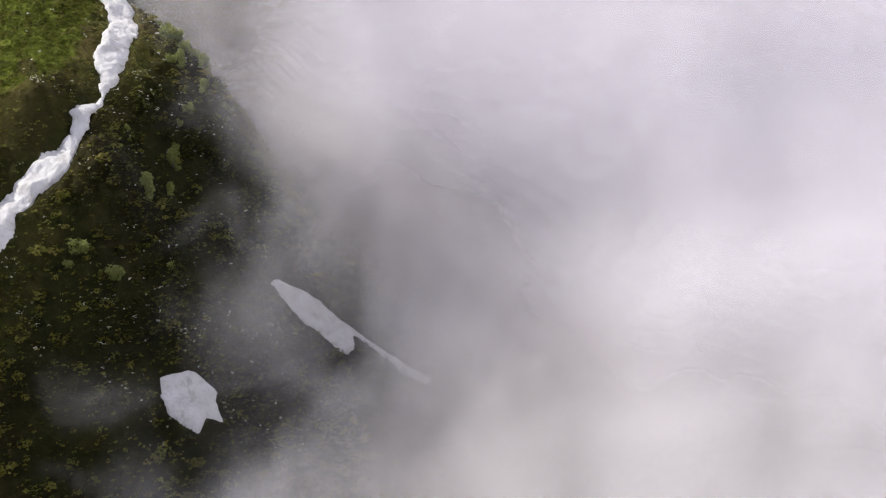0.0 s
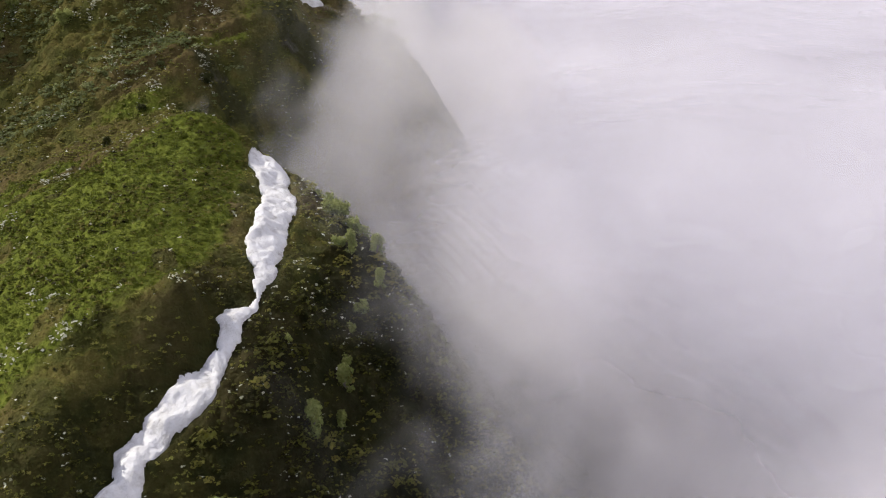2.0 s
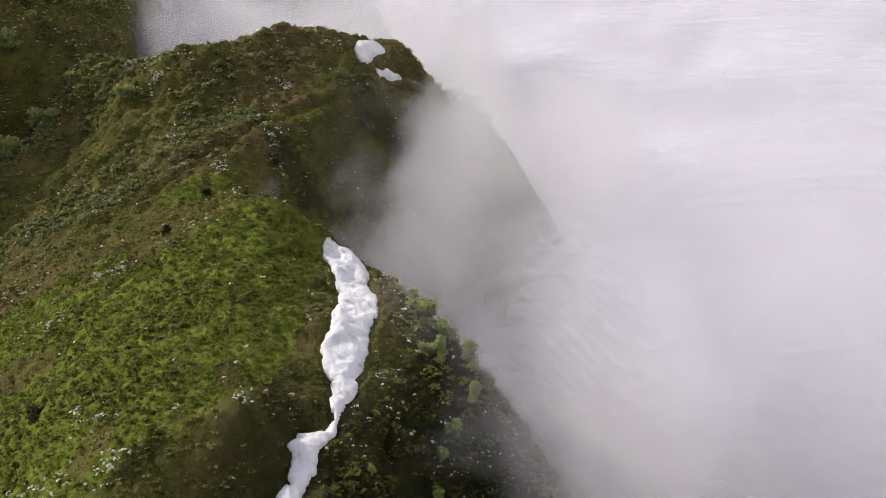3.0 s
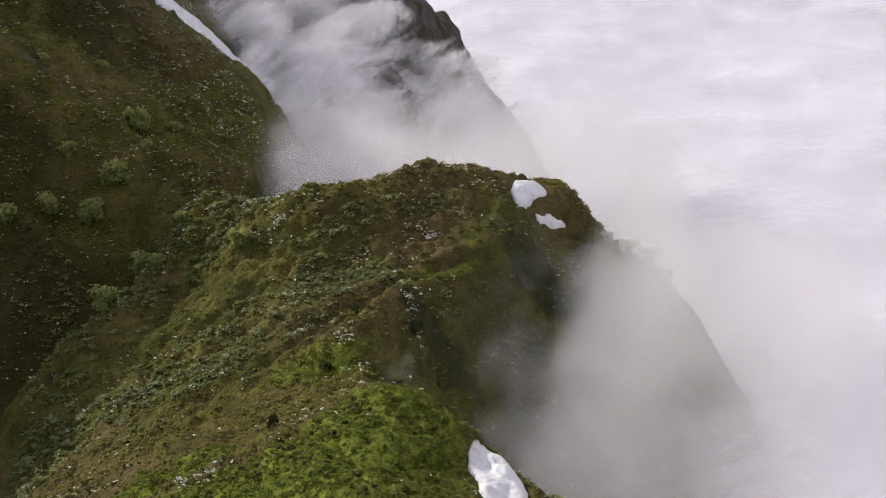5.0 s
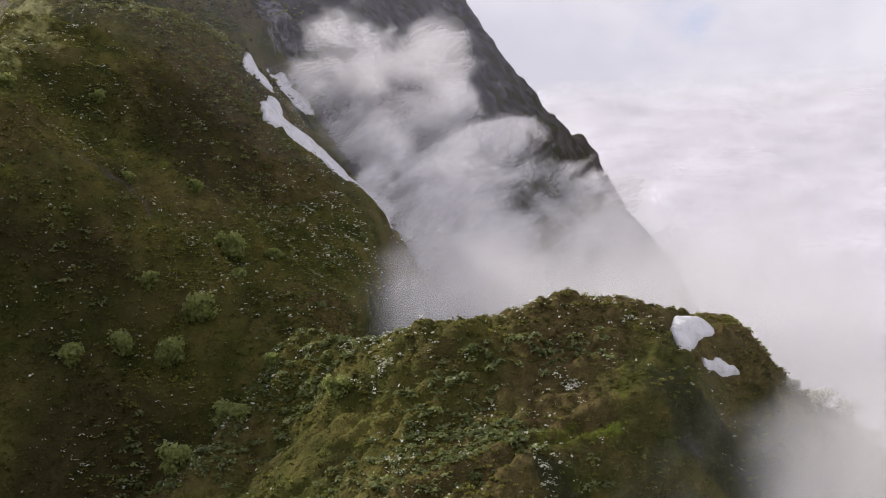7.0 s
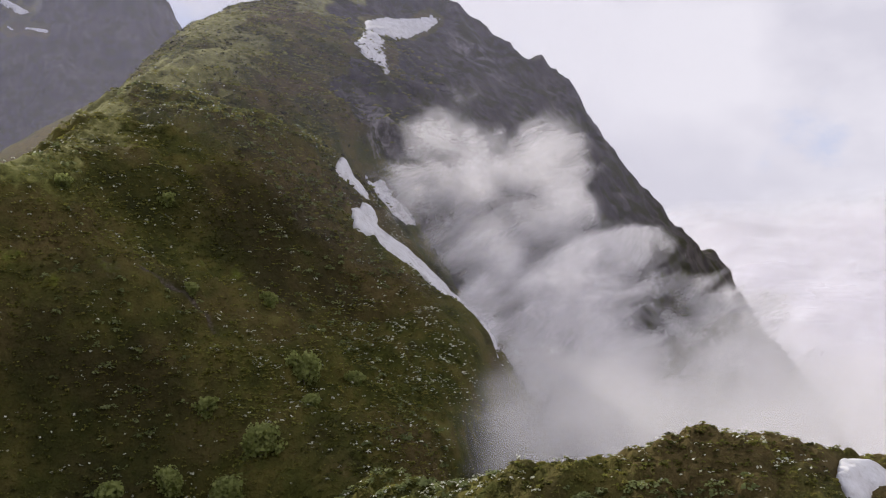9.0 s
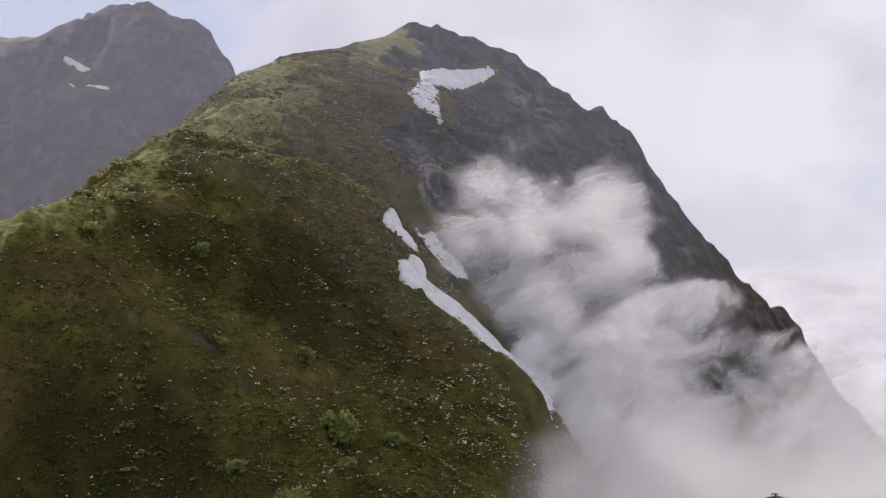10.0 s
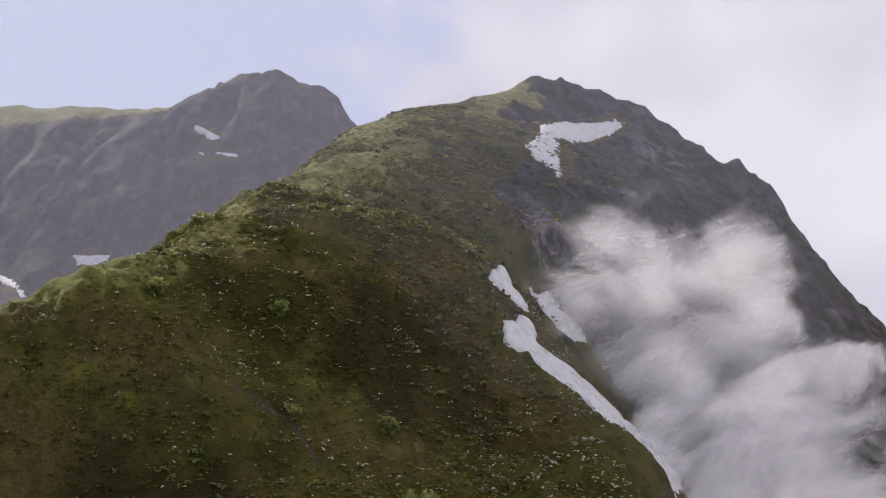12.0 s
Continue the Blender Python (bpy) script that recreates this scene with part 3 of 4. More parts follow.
def meadowness(x, y, z):
    """Where short bright grass grows; along the left crest the field also paints its sunlit rim."""
    side = ramp(-(x - np.interp(y, [150, 161, 166, 169, 172.5, 178.5, 186, 203, 217], [-16, -8, -4.5, -2, 2.5, 6.5, 9, 12.5, 13.5])), -1, 5)
    near = side * ramp(y - 0.5 * np.minimum(x + 6, 0), 163, 177) * (1 - ramp(y, 217, 224)) * (1 - 0.7 * ramp(-x - 0.2 * (y - 170), 17, 28))
    for spot in ((-8, 216.5, 7.5, 3.2, 0.35), (-17, 211, 5, 2.2, 0.3), (-13.5, 171.5, 2.2, 3.5, -0.5), (-22, 194, 4, 5, 0.2), (-1, 176, 1.4, 2.2, 0), (-14, 204, 1.5, 1.0, 0), (-2, 222, 6, 1.6, 0)):
        near = near * (1 - 0.95 * blob(x, y, *spot))
    ledge = 0.62 * blob(x, y, 11.5, 247, 6.5, 2.4, 0.35) + 0.55 * blob(x, y, 17.2, 255, 1.4, 4.5, -0.2) + 0.55 * blob(x, y, -3, 234, 9, 3.5, 0.1) + 0.4 * blob(x, y, -12, 243, 3, 2)
    crest = ramp(z, 0, 10) * np.exp(-((x - np.interp(y, [275, 285, 292, 301, 315, 330, 400, 430, 480], [-84, -77, -69, -67.5, -70, -75, -80, -76, -68])) / (7 + 8 * ramp(y, 310, 360))) ** 2) * ramp(y, 270, 284) * (1 - ramp(y, 480, 490))
    crest = crest * (0.95 + 0.75 * fractal(x, y * 0.6, 13, 4, 0.62, seed=91))
    slope = 0.35 * blob(x, y, -58, 282, 9, 4, 0.3) + 0.3 * blob(x, y, -45, 300, 12, 3, 0.4)
    far = ramp(y, 540, 600) * ramp(z, 150, 158) * (x < -262)
    return np.clip(np.maximum.reduce([near, ledge, 0.85 * crest, slope, 0.8 * far]), 0, 1)


def screeness(x, y):
    """Worn earth: the slip on the far slope, and the bank along the snow."""
    t = np.clip((x + 53) / 14, 0, 1)
    v = fractal(x, y, 5, 3, 0.6, seed=66)
    slip = ramp(1.9 - np.abs(y + 1.2 * v - (287 + 5 * t + 1.5 * np.sin(4 * t))) * 1.1, 0, 2.4) * ramp(x + 2 * v, -56, -50) * (1 - ramp(x + 3 * v, -43, -34))
    bank = blob(x, y, 9.2, 196, 1.6, 14, -0.12) + 0.8 * blob(x, y, 18.5, 186, 1.5, 7)
    return np.clip(0.75 * slip + 0.35 * bank, 0, 1)


def thicket_shade(x, y):
    """Dense dark rhododendron with the slope's shade painted in: valley side of the near ridge, gully, far slope, knoll
    crag.
    """
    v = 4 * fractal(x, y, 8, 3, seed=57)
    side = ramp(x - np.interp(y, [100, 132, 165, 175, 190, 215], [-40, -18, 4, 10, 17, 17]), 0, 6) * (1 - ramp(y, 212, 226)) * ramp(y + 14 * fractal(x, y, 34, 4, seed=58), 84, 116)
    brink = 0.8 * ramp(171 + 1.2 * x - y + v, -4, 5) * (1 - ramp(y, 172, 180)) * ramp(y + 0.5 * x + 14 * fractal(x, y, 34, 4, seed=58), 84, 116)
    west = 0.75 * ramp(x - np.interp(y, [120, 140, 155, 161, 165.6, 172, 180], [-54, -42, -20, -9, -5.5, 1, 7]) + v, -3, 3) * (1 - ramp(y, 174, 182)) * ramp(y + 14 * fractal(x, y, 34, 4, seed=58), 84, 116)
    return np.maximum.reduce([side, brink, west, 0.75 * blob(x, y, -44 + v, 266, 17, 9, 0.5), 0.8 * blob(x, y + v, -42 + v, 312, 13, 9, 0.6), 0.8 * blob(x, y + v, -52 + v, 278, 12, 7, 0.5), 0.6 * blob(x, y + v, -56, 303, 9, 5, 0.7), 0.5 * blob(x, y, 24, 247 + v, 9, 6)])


def crags(x, y, z, rock):
    """Throws the bare rock out into ribs and ledges."""
    k = 0.5 + 1.3 * ramp(y, 330, 390) + 1.5 * ramp(y, 520, 600)
    sx = fractal(x, y, 7 + 12 * ramp(y, 330, 560), 4, 0.6, z=z * 0.7, seed=21)
    sy = fractal(x + 55, y, 6 + 12 * ramp(y, 330, 560), 4, 0.6, z=z * 0.7, seed=33)
    ribs = np.abs(fractal(x, y * 0.4, 8 + 8 * ramp(y, 330, 560), 3, 0.55, z=z * 0.2, seed=5))
    return x + rock * k * sx, y + rock * k * (sy + 1.3 * ribs - 0.5), z + rock * k * 0.7 * fractal(x, y, 5, 3, z=z, seed=11)


def cushions(x, y, meadow, rock):
    """The rounded tops of the low shrubs and tussocks that carpet the ground."""
    large = np.abs(fractal(x, y, 2.1, 2, 0.5, seed=83))
    small = np.abs(fractal(x, y, 0.95, 2, 0.5, seed=87))
    patchy = 0.45 + 0.55 * ramp(fractal(x, y, 9, 3, seed=40), -0.5, 0.4)
    bury = np.maximum.reduce([inside(x, y, o) for o in (RIDGE_SNOW, GULCH_SNOW, TONGUE_SNOW, KNOLL_SNOW, LEDGE_SNOW, GULLY_SNOW, UPPER_SNOW, APRON_SNOW)])
    return (1 - ramp(bury, -0.9, 0.1)) * (0.85 * large + 0.40 * small) * patchy * (1 - 0.6 * meadow) * (1 - 0.8 * rock) * (1 - 0.8 * screeness(x, y)) * (1 - ramp(y, 380, 440)) * ramp(y, 90, 130)


xs = np.unique(np.concatenate([graded(-310, -84, 2.2, (-4500, -84), 1.06), np.arange(-84, 56, 0.36), graded(56, 60, 0.6, (56, 4500), 1.05)]))
ys = np.unique(np.concatenate([graded(134, 140, 0.6, (-4500, 140), 1.05), np.arange(140, 345, 0.36), np.arange(345, 524, 0.9), graded(524, 660, 2.2, (524, 4900), 1.06)]))
gx, gy = np.meshgrid(xs, ys)
gz = land.height(gx, gy)
rock = rockiness(gx, gy, gz)
meadow = meadowness(gx, gy, gz)
cx, cy, cz = crags(gx, gy, gz, rock)
cz = cz + cushions(gx, gy, meadow, rock)
ground = build("ground", np.stack([cx, cy, cz], -1), grid_faces(*gx.shape), ground_mat, rock=rock, meadow=meadow, scree=screeness(gx, gy), shaded_thicket=thicket_shade(gx, gy),
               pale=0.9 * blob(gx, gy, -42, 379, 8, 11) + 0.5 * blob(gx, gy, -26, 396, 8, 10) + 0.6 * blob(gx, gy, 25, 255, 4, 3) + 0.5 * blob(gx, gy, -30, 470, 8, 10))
tagged(ground, "steep green and rocky mountain ridges with heath and grass", "mountain terrain", kind="structure")


# ---- snow ----
def snow_field(name, outline, label, thick, cell, ragged, rounding, seed, smooth_base=0.5, power=0.5, grain=0.55):
    o = np.array(outline, float)
    x, y = np.meshgrid(np.arange(o[:, 0].min() - 2, o[:, 0].max() + 2, cell), np.arange(o[:, 1].min() - 2, o[:, 1].max() + 2, cell))
    d = inside(x, y, outline) + ragged * fractal(x, y, 2.2, 4, 0.6, seed=seed)
    base = land.height(x, y) * (1 - smooth_base) + land.smooth(x, y) * smooth_base
    lift = thick * np.clip(d / rounding, 0, 1) ** power * (0.8 + 0.3 * fractal(x, y, 5, 3, seed=seed + 3))
    ridges = grain * thick * np.abs(fractal(x, y, 2.6, 4, 0.55, seed=seed + 9))
    z = np.maximum(base, land.height(x, y)) + 0.1 + lift - ridges * (d > 0.2)
    z = np.where(d < 0, land.height(x, y) - 0.9 + np.clip(d, -1, 0) * 0.3, z)
    faces = grid_faces(*x.shape)
    faces = faces[(d.ravel()[faces] > -cell * 1.5).all(1) & (d.ravel()[faces] > 0).any(1)]
    used, index = np.unique(faces, return_inverse=True)
    verts = np.stack([x, y, z], -1).reshape(-1, 3)[used]
    ob = build(name, verts, index.reshape(-1, 4), snow_mat)
    return tagged(ob, label, "snow patch", "snow patches")


snow_field("ridge_snow", RIDGE_SNOW, "long narrow strip of old white snow along the ridge crest", 0.7, 0.2, 0.22, 0.9, 1, grain=0.35)
snow_field("gulch_snow", GULCH_SNOW, "small rounded patch of grey-white snow on a dark slope", 0.5, 0.2, 0.12, 0.5, 2)
snow_field("tongue_snow", TONGUE_SNOW, "long tapering tongue of snow lying in a misty gully", 0.5, 0.2, 0.10, 0.6, 3)
snow_field("knoll_snow", KNOLL_SNOW, "thick rounded white snow cornice beside the grassy knoll", 1.2, 0.2, 0.15, 1.3, 4, 0.7, 0.6, grain=0.12)
snow_field("ledge_snow", LEDGE_SNOW, "thin white snow strip on the rock ledge below the cornice", 0.5, 0.2, 0.12, 0.5, 14, grain=0.15)
snow_field("gully_snow", GULLY_SNOW, "long snow tongue filling a steep gully below rocks", 0.8, 0.4, 0.3, 0.9, 5, grain=0.2)
snow_field("gully_snow", UPPER_SNOW, "small pointed snow patch at the head of the gully", 0.8, 0.4, 0.3, 0.9, 15, grain=0.2)
snow_field("apron_snow", APRON_SNOW, "shaded apron of snow under a cliff", 0.8, 0.4, 0.4, 1.0, 6, grain=0.2)
snow_field("peak_snow", PEAK_SNOW, "large forked snowfield high on the mountain face", 1.4, 0.6, 0.25, 2.2, 7)
for k, outline in enumerate(FAR_SNOWS):
    snow_field("far_snow", outline, "small leftover snow patch on a distant rock wall", 0.6, 0.35, 0.2, 1.0, 20 + k, 0.2, grain=0.2)


# ---- clouds ----
def veils(name, x, y, z, step, count, body, mat, label, ripple, fold=(0, 0, 0)):
    """A bank of mist as a pile of thin pleated veils: each lies one step from the last and is thinner towards the outside of the pile."""
    verts, faces, fields, base = [], [], [], 0
    f = grid_faces(*x.shape)
    for k in range(count):
        s = k / (count - 1)
        w = ripple * fractal(x, y, 24, 3, z=z + 40 * k, seed=k)
        p = np.stack([x + step[0] * k + w * step[0] * 0.4, y + step[1] * k + w * step[1] * 0.4, z + step[2] * k + w * step[2] * 0.4], -1)
        p = p + np.where((np.arange(x.shape[0]) + k) % 2, 1.0, -1.0)[:, None, None] * np.array(fold)
        b = body(p[..., 0], p[..., 1], p[..., 2]) * (1 - 0.55 * s)
        keep = (b.ravel()[f] > 0.004).any(1)
        verts.append(p.reshape(-1, 3))
        faces.append(f[keep] + base)
        fields.append(b.ravel())
        base += x.size
    faces = np.concatenate(faces)
    used, index = np.unique(faces, return_inverse=True)
    ob = build(name, np.concatenate(verts)[used], index.reshape(-1, 4), mat, smooth=not any(fold), body=np.concatenate(fields)[used])
    return tagged(ob, label, "cloud", kind="stuff")


sea_mat = cloud_material("cloud_sea", 45, 0.12, 0.85, 0.36, detail=4.0)
mist_mat = cloud_material("rising_mist", 13, 0.16, 0.78, 0.095, (1, 1, 1.4), (0, 0.3, 0), detail=5.0, weight=0.8, colour=(0.90, 0.882, 0.875))
cirque_mat = cloud_material("torn_cloud", 11, 0.44, 0.64, 0.40, (1.7, 7.0, 0.85), (0, -0.5, 0), detail=12.0, weight=0.60, curl=0.4, rough=0.68, colour=(0.91, 0.892, 0.89))
hollow_mat = cloud_material("hollow_mist", 12, 0.22, 0.74, 0.22, (1.2, 2.0, 1.2), (0, -0.4, 0), detail=8.0, weight=0.8, colour=(0.91, 0.895, 0.89))
slope_mat = cloud_material("slope_mist", 15, 0.37, 0.76, 0.17, (1.6, 0.8, 1.6), (0, 0.5, 0.6), detail=8.0, weight=0.56, colour=(0.90, 0.882, 0.87))
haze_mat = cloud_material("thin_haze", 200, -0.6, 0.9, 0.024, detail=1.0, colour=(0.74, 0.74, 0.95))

sx, sy = np.meshgrid(graded(-20, 160, 3.0, (-300, 4600), 1.05), graded(60, 330, 3.0, (-1500, 4800), 1.05))
MIST_Y = [-200, 60, 110, 150, 170, 185, 200, 225, 250, 280, 330, 5000]


def past_brow(x, y):
    """How far out over the valley a place lies."""
    return x - np.interp(y, MIST_Y, [-90, 20, 46, 56, 46, 36, 27, 18, 32, 48, 44, 44])


sz = np.interp(sy, MIST_Y, [-95, -95, -95, -92, -86, -78, -74, -70, -68, -66, -66, -66]) + 4 * fractal(sx, sy, 110, 3, seed=6) + 10 * ramp(past_brow(sx, sy), 0, 80) + 260 * ramp(np.hypot(sx - 30, sy - 250), 200, 1900)
veils("cloud_sea", sx, sy, sz, (0, 0, 2.6), 10, lambda x, y, z: ramp(past_brow(x, y) + 8 * fractal(x, y, 40, 3, z=z, seed=3), -42, 40) * (0.45 + 0.55 * ramp(past_brow(x, y) + 0.5 * (y - 150), 0, 90)) * (1 - ramp(np.hypot(x - 30, y - 250) + 260 * fractal(x, y, 420, 3, seed=14), 300, 2100)), sea_mat,
      "wide white sea of cloud filling the valley", 0.3)

px, pz = np.meshgrid(np.arange(-10, 90, 2.5), np.arange(-80, -8, 2.5))
py = 250 + 0.4 * (px - 30) + 0.5 * (pz + 40)
veils("rising_mist", px, py, pz, (0.3, -1.4, 0.3), 18,
      lambda x, y, z: np.clip(1.6 - (((x - 44) / 32) ** 2) - 1.25 * ramp(z, -48, -14) + 0.9 * fractal(x, y * 0.4, 13, 5, 0.62, z=z * 0.8, seed=31), 0, 1) * ramp(x - 5 - 0.65 * np.maximum(z + 45, 0) + 8 * fractal(x, y, 13, 4, 0.6, z=z, seed=35), -9, 20) * ramp(z - land.smooth(x, y), -2, 7) * ramp(z, -80, -66), mist_mat, "thin grey mist rising past the rocks of the knoll", 1.0)

qx, qz = np.meshgrid(np.arange(-54, 150, 2.5), np.arange(-75, 72, 2.5))
qy = 374 + 0.55 * qz + 0.5 * (qx + 6)


def torn_body(x, y, z):
    top = np.interp(x, [-48, -38, -30, -22, -13, -6, 0, 6, 15, 24, 40, 70, 150], [18, 27, 35, 40, 42, 43, 37, 28, 21, 14, 4, -14, -32])
    under = top + 8 * fractal(0.55 * (x + 0.5 * z), y * 0.2, 9, 5, 0.62, z=1.3 * (z - 0.5 * x), seed=13) - z
    return (0.66 * ramp(under, -6, 14) + 0.34 * ramp(under, 22, 56)) * (1 - ramp(x, 34, 66)) * ramp(x + 40 - 0.95 * np.minimum(17 - z, 17), -8, 8)


veils("torn_cloud", qx, qy, qz, (0.3, -3.6, 0.4), 9, torn_body, cirque_mat, "torn white cloud drifting up a mountain face", 1.0)


# mist standing in the hollow behind the knoll
hx, hz = np.meshgrid(np.arange(-24, 90, 2.5), np.arange(-75, -2, 2.5))
hy = 322 + 0.3 * hz + 0.15 * hx
veils("hollow_mist", hx, hy, hz, (0.3, -3.0, 0.3), 10, lambda x, y, z: ramp(-z + 8 * fractal(x, y, 12, 4, 0.6, z=z, seed=23), -2, 22) * ramp(x + 4 * fractal(x, y, 8, 3, z=z, seed=25), -16, -5) * (1 - ramp(x, 45, 80)), hollow_mat,
      "white mist standing in the hollow behind the knoll", 1.0)

# wisps caught in the notch between the meadow and the knoll
nx, nz = np.meshgrid(np.arange(0, 26, 1.2), np.arange(-54, -28, 1.2))
veils("notch_mist", nx, 233.5 + 0.1 * nx, nz, (0.2, -0.9, 0.1), 7, lambda x, y, z: ramp(-33 - 0.3 * x - z + 5 * fractal(x, y, 6, 4, 0.6, z=z, seed=43), -1, 9) * ramp(x + 3 * fractal(x, y, 6, 3, z=z, seed=45), 4, 12), mist_mat,
      "thin wisps of mist in the notch below the cliff", 0.6)

# thin mist hanging over the dark side of the near ridge
wx, wy = np.meshgrid(np.arange(-30, 96, 3.0), np.arange(84, 243, 3.0))
wz = land.smooth(wx, wy)
for k in range(10):
    pad = np.pad(wz, 1, mode="edge")
    wz = (pad[:-2, 1:-1] + pad[2:, 1:-1] + pad[1:-1, :-2] + pad[1:-1, 2:]) / 4
veils("slope_mist", wx, wy, wz + 8, (0.9, -0.5, 1.0), 15,
      lambda x, y, z: ramp(x - np.interp(y, [90, 120, 140, 160, 180, 200, 240], [-9, 0, 6, 8, 6, 6, 9]) + 12 * fractal(x, y, 18, 4, 0.6, z=z, seed=7) + 3 * ramp(148 - y, 0, 14), -9, 56) * (1 - ramp(y, 204, 228)), slope_mat,
      "thin torn mist hanging over the dark hillside", 0.8)

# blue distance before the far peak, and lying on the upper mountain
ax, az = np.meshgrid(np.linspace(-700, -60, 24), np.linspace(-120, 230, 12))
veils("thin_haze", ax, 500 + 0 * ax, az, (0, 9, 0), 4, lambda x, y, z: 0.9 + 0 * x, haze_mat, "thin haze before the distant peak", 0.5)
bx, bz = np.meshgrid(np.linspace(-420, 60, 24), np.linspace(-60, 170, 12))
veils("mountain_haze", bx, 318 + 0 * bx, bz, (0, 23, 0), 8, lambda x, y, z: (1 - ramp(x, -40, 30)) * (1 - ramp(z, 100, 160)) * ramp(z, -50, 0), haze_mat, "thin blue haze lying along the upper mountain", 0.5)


# ---- plants ----
def leaf_material(name, stops, glow, rough=0.6):
    mat, n, l, out = material(name)
    tint = ramp_node(n, l, field(n, "tint"), *stops)
    geo = n.new("ShaderNodeNewGeometry")
    tint = mix_node(n, l, range_node(n, l, geo.outputs["Random Per Island"], 0.0, 1.0, 0.0, 0.35), tint, stops[-1][1])
    shader = n.new("ShaderNodeBsdfPrincipled")
    l.new(tint, shader.inputs["Base Color"])
    shader.inputs["Roughness"].default_value = rough
    shader.inputs["Specular IOR Level"].default_value = 0.12
    back, mix = n.new("ShaderNodeBsdfTranslucent"), n.new("ShaderNodeMixShader")
    l.new(tint, back.inputs["Color"])
    mix.inputs["Fac"].default_value = glow
    l.new(shader.outputs["BSDF"], mix.inputs[1])
    l.new(back.outputs[0], mix.inputs[2])
    l.new(mix.outputs[0], out.inputs["Surface"])
    return mat


shrub_mat = leaf_material("shrub_leaves", [(0.0, (0.024, 0.023, 0.006)), (0.35, (0.120, 0.122, 0.022)), (0.7, (0.185, 0.158, 0.040)), (1.0, (0.225, 0.230, 0.052))], 0.5)
grass_mat = leaf_material("grass_blades", [(0.0, (0.058, 0.072, 0.008)), (0.5, (0.108, 0.130, 0.014)), (1.0, (0.165, 0.185, 0.028))], 0.5)
flower_mat = leaf_material("pale_flowers", [(0.0, (0.26, 0.27, 0.17)), (1.0, (0.66, 0.66, 0.56))], 0.3, 0.5)
birch_mat = leaf_material("birch_leaves", [(0.0, (0.115, 0.135, 0.040)), (0.5, (0.235, 0.265, 0.075)), (1.0, (0.37, 0.40, 0.15))], 0.5)
willow_mat = leaf_material("willow_leaves", [(0.0, (0.090, 0.108, 0.036)), (0.5, (0.165, 0.190, 0.070)), (1.0, (0.25, 0.275, 0.12))], 0.45)
fir_mat = leaf_material("fir_needles", [(0.0, (0.028, 0.033, 0.010)), (1.0, (0.075, 0.080, 0.024))], 0.3)

bark_mat, bn, bl, bout = material("bark")
bshader = bn.new("ShaderNodeBsdfPrincipled")
bgeo = bn.new("ShaderNodeNewGeometry")
bl.new(ramp_node(bn, bl, noise_node(bn, bl, bgeo.outputs["Position"], 0.2, 5), (0.3, (0.05, 0.04, 0.03)), (0.7, (0.28, 0.25, 0.21))), bshader.inputs["Base Color"])
bshader.inputs["Roughness"].default_value = 0.9
bl.new(bshader.outputs["BSDF"], bout.inputs["Surface"])

rng = np.random.default_rng(7)


def leaves(centres, normals, sizes, tall=1.0):
    """One four-sided leaf at each centre, square to its normal."""
    m = len(centres)
    side = np.cross(normals, rng.normal(size=(m, 3)))
    side /= np.linalg.norm(side, axis=1)[:, None] + 1e-9
    up = np.cross(side, normals)
    s = sizes[:, None]
    verts = np.stack([centres - side * s * 0.5, centres - up * s * 0.5 * tall, centres + side * s * 0.5, centres + up * s * 0.5 * tall], 1)
    return verts.reshape(-1, 3), np.arange(m * 4).reshape(m, 4)


def scatter(count, x0, x1, y0, y1, chance):
    """Random places on the land, kept by a chance field."""
    x, y = rng.uniform(x0, x1, count), rng.uniform(y0, y1, count)
    z = land.height(x, y)
    z = z + cushions(x, y, meadowness(x, y, z), rockiness(x, y, z))
    keep = rng.uniform(size=count) < chance(x, y, z)
    x, y, z = x[keep], y[keep], z[keep]
    rock = rockiness(x, y, z)
    return np.stack(crags(x, y, z, rock), -1)


def clumps(name, places, radius, per, leaf, mat, label, category, flat=0.7, tint=None):
    """Low rounded tufts of leaves, thousands of them, as one stuff."""
    m = len(places)
    r = radius * rng.uniform(0.55, 1.5, m)
    out = rng.normal(size=(m, per, 3))
    out[..., 2] = np.abs(out[..., 2]) + 0.15
    out /= np.linalg.norm(out, axis=2)[..., None]
    reach = rng.uniform(0.55, 1.0, (m, per, 1)) * r[:, None, None]
    c = places[:, None] + out * reach * np.array([1, 1, flat])
    normal = 0.45 * out + 0.45 * rng.normal(size=out.shape) + np.array([0, 0, 0.75])
    normal /= np.linalg.norm(normal, axis=2)[..., None]
    size = leaf * rng.uniform(0.6, 1.4, m * per) * np.repeat(r / radius, per)
    v, f = leaves(c.reshape(-1, 3), normal.reshape(-1, 3), size, 1.3)
    shade = rng.uniform(0, 1, m) if tint is None else np.clip(tint(places[:, 0], places[:, 1]) + rng.normal(0, 0.27, m), 0, 1)
    ob = build(name, v, f, mat, smooth=False, tint=np.repeat(shade, per * 4))
    return tagged(ob, label, category, kind="stuff")


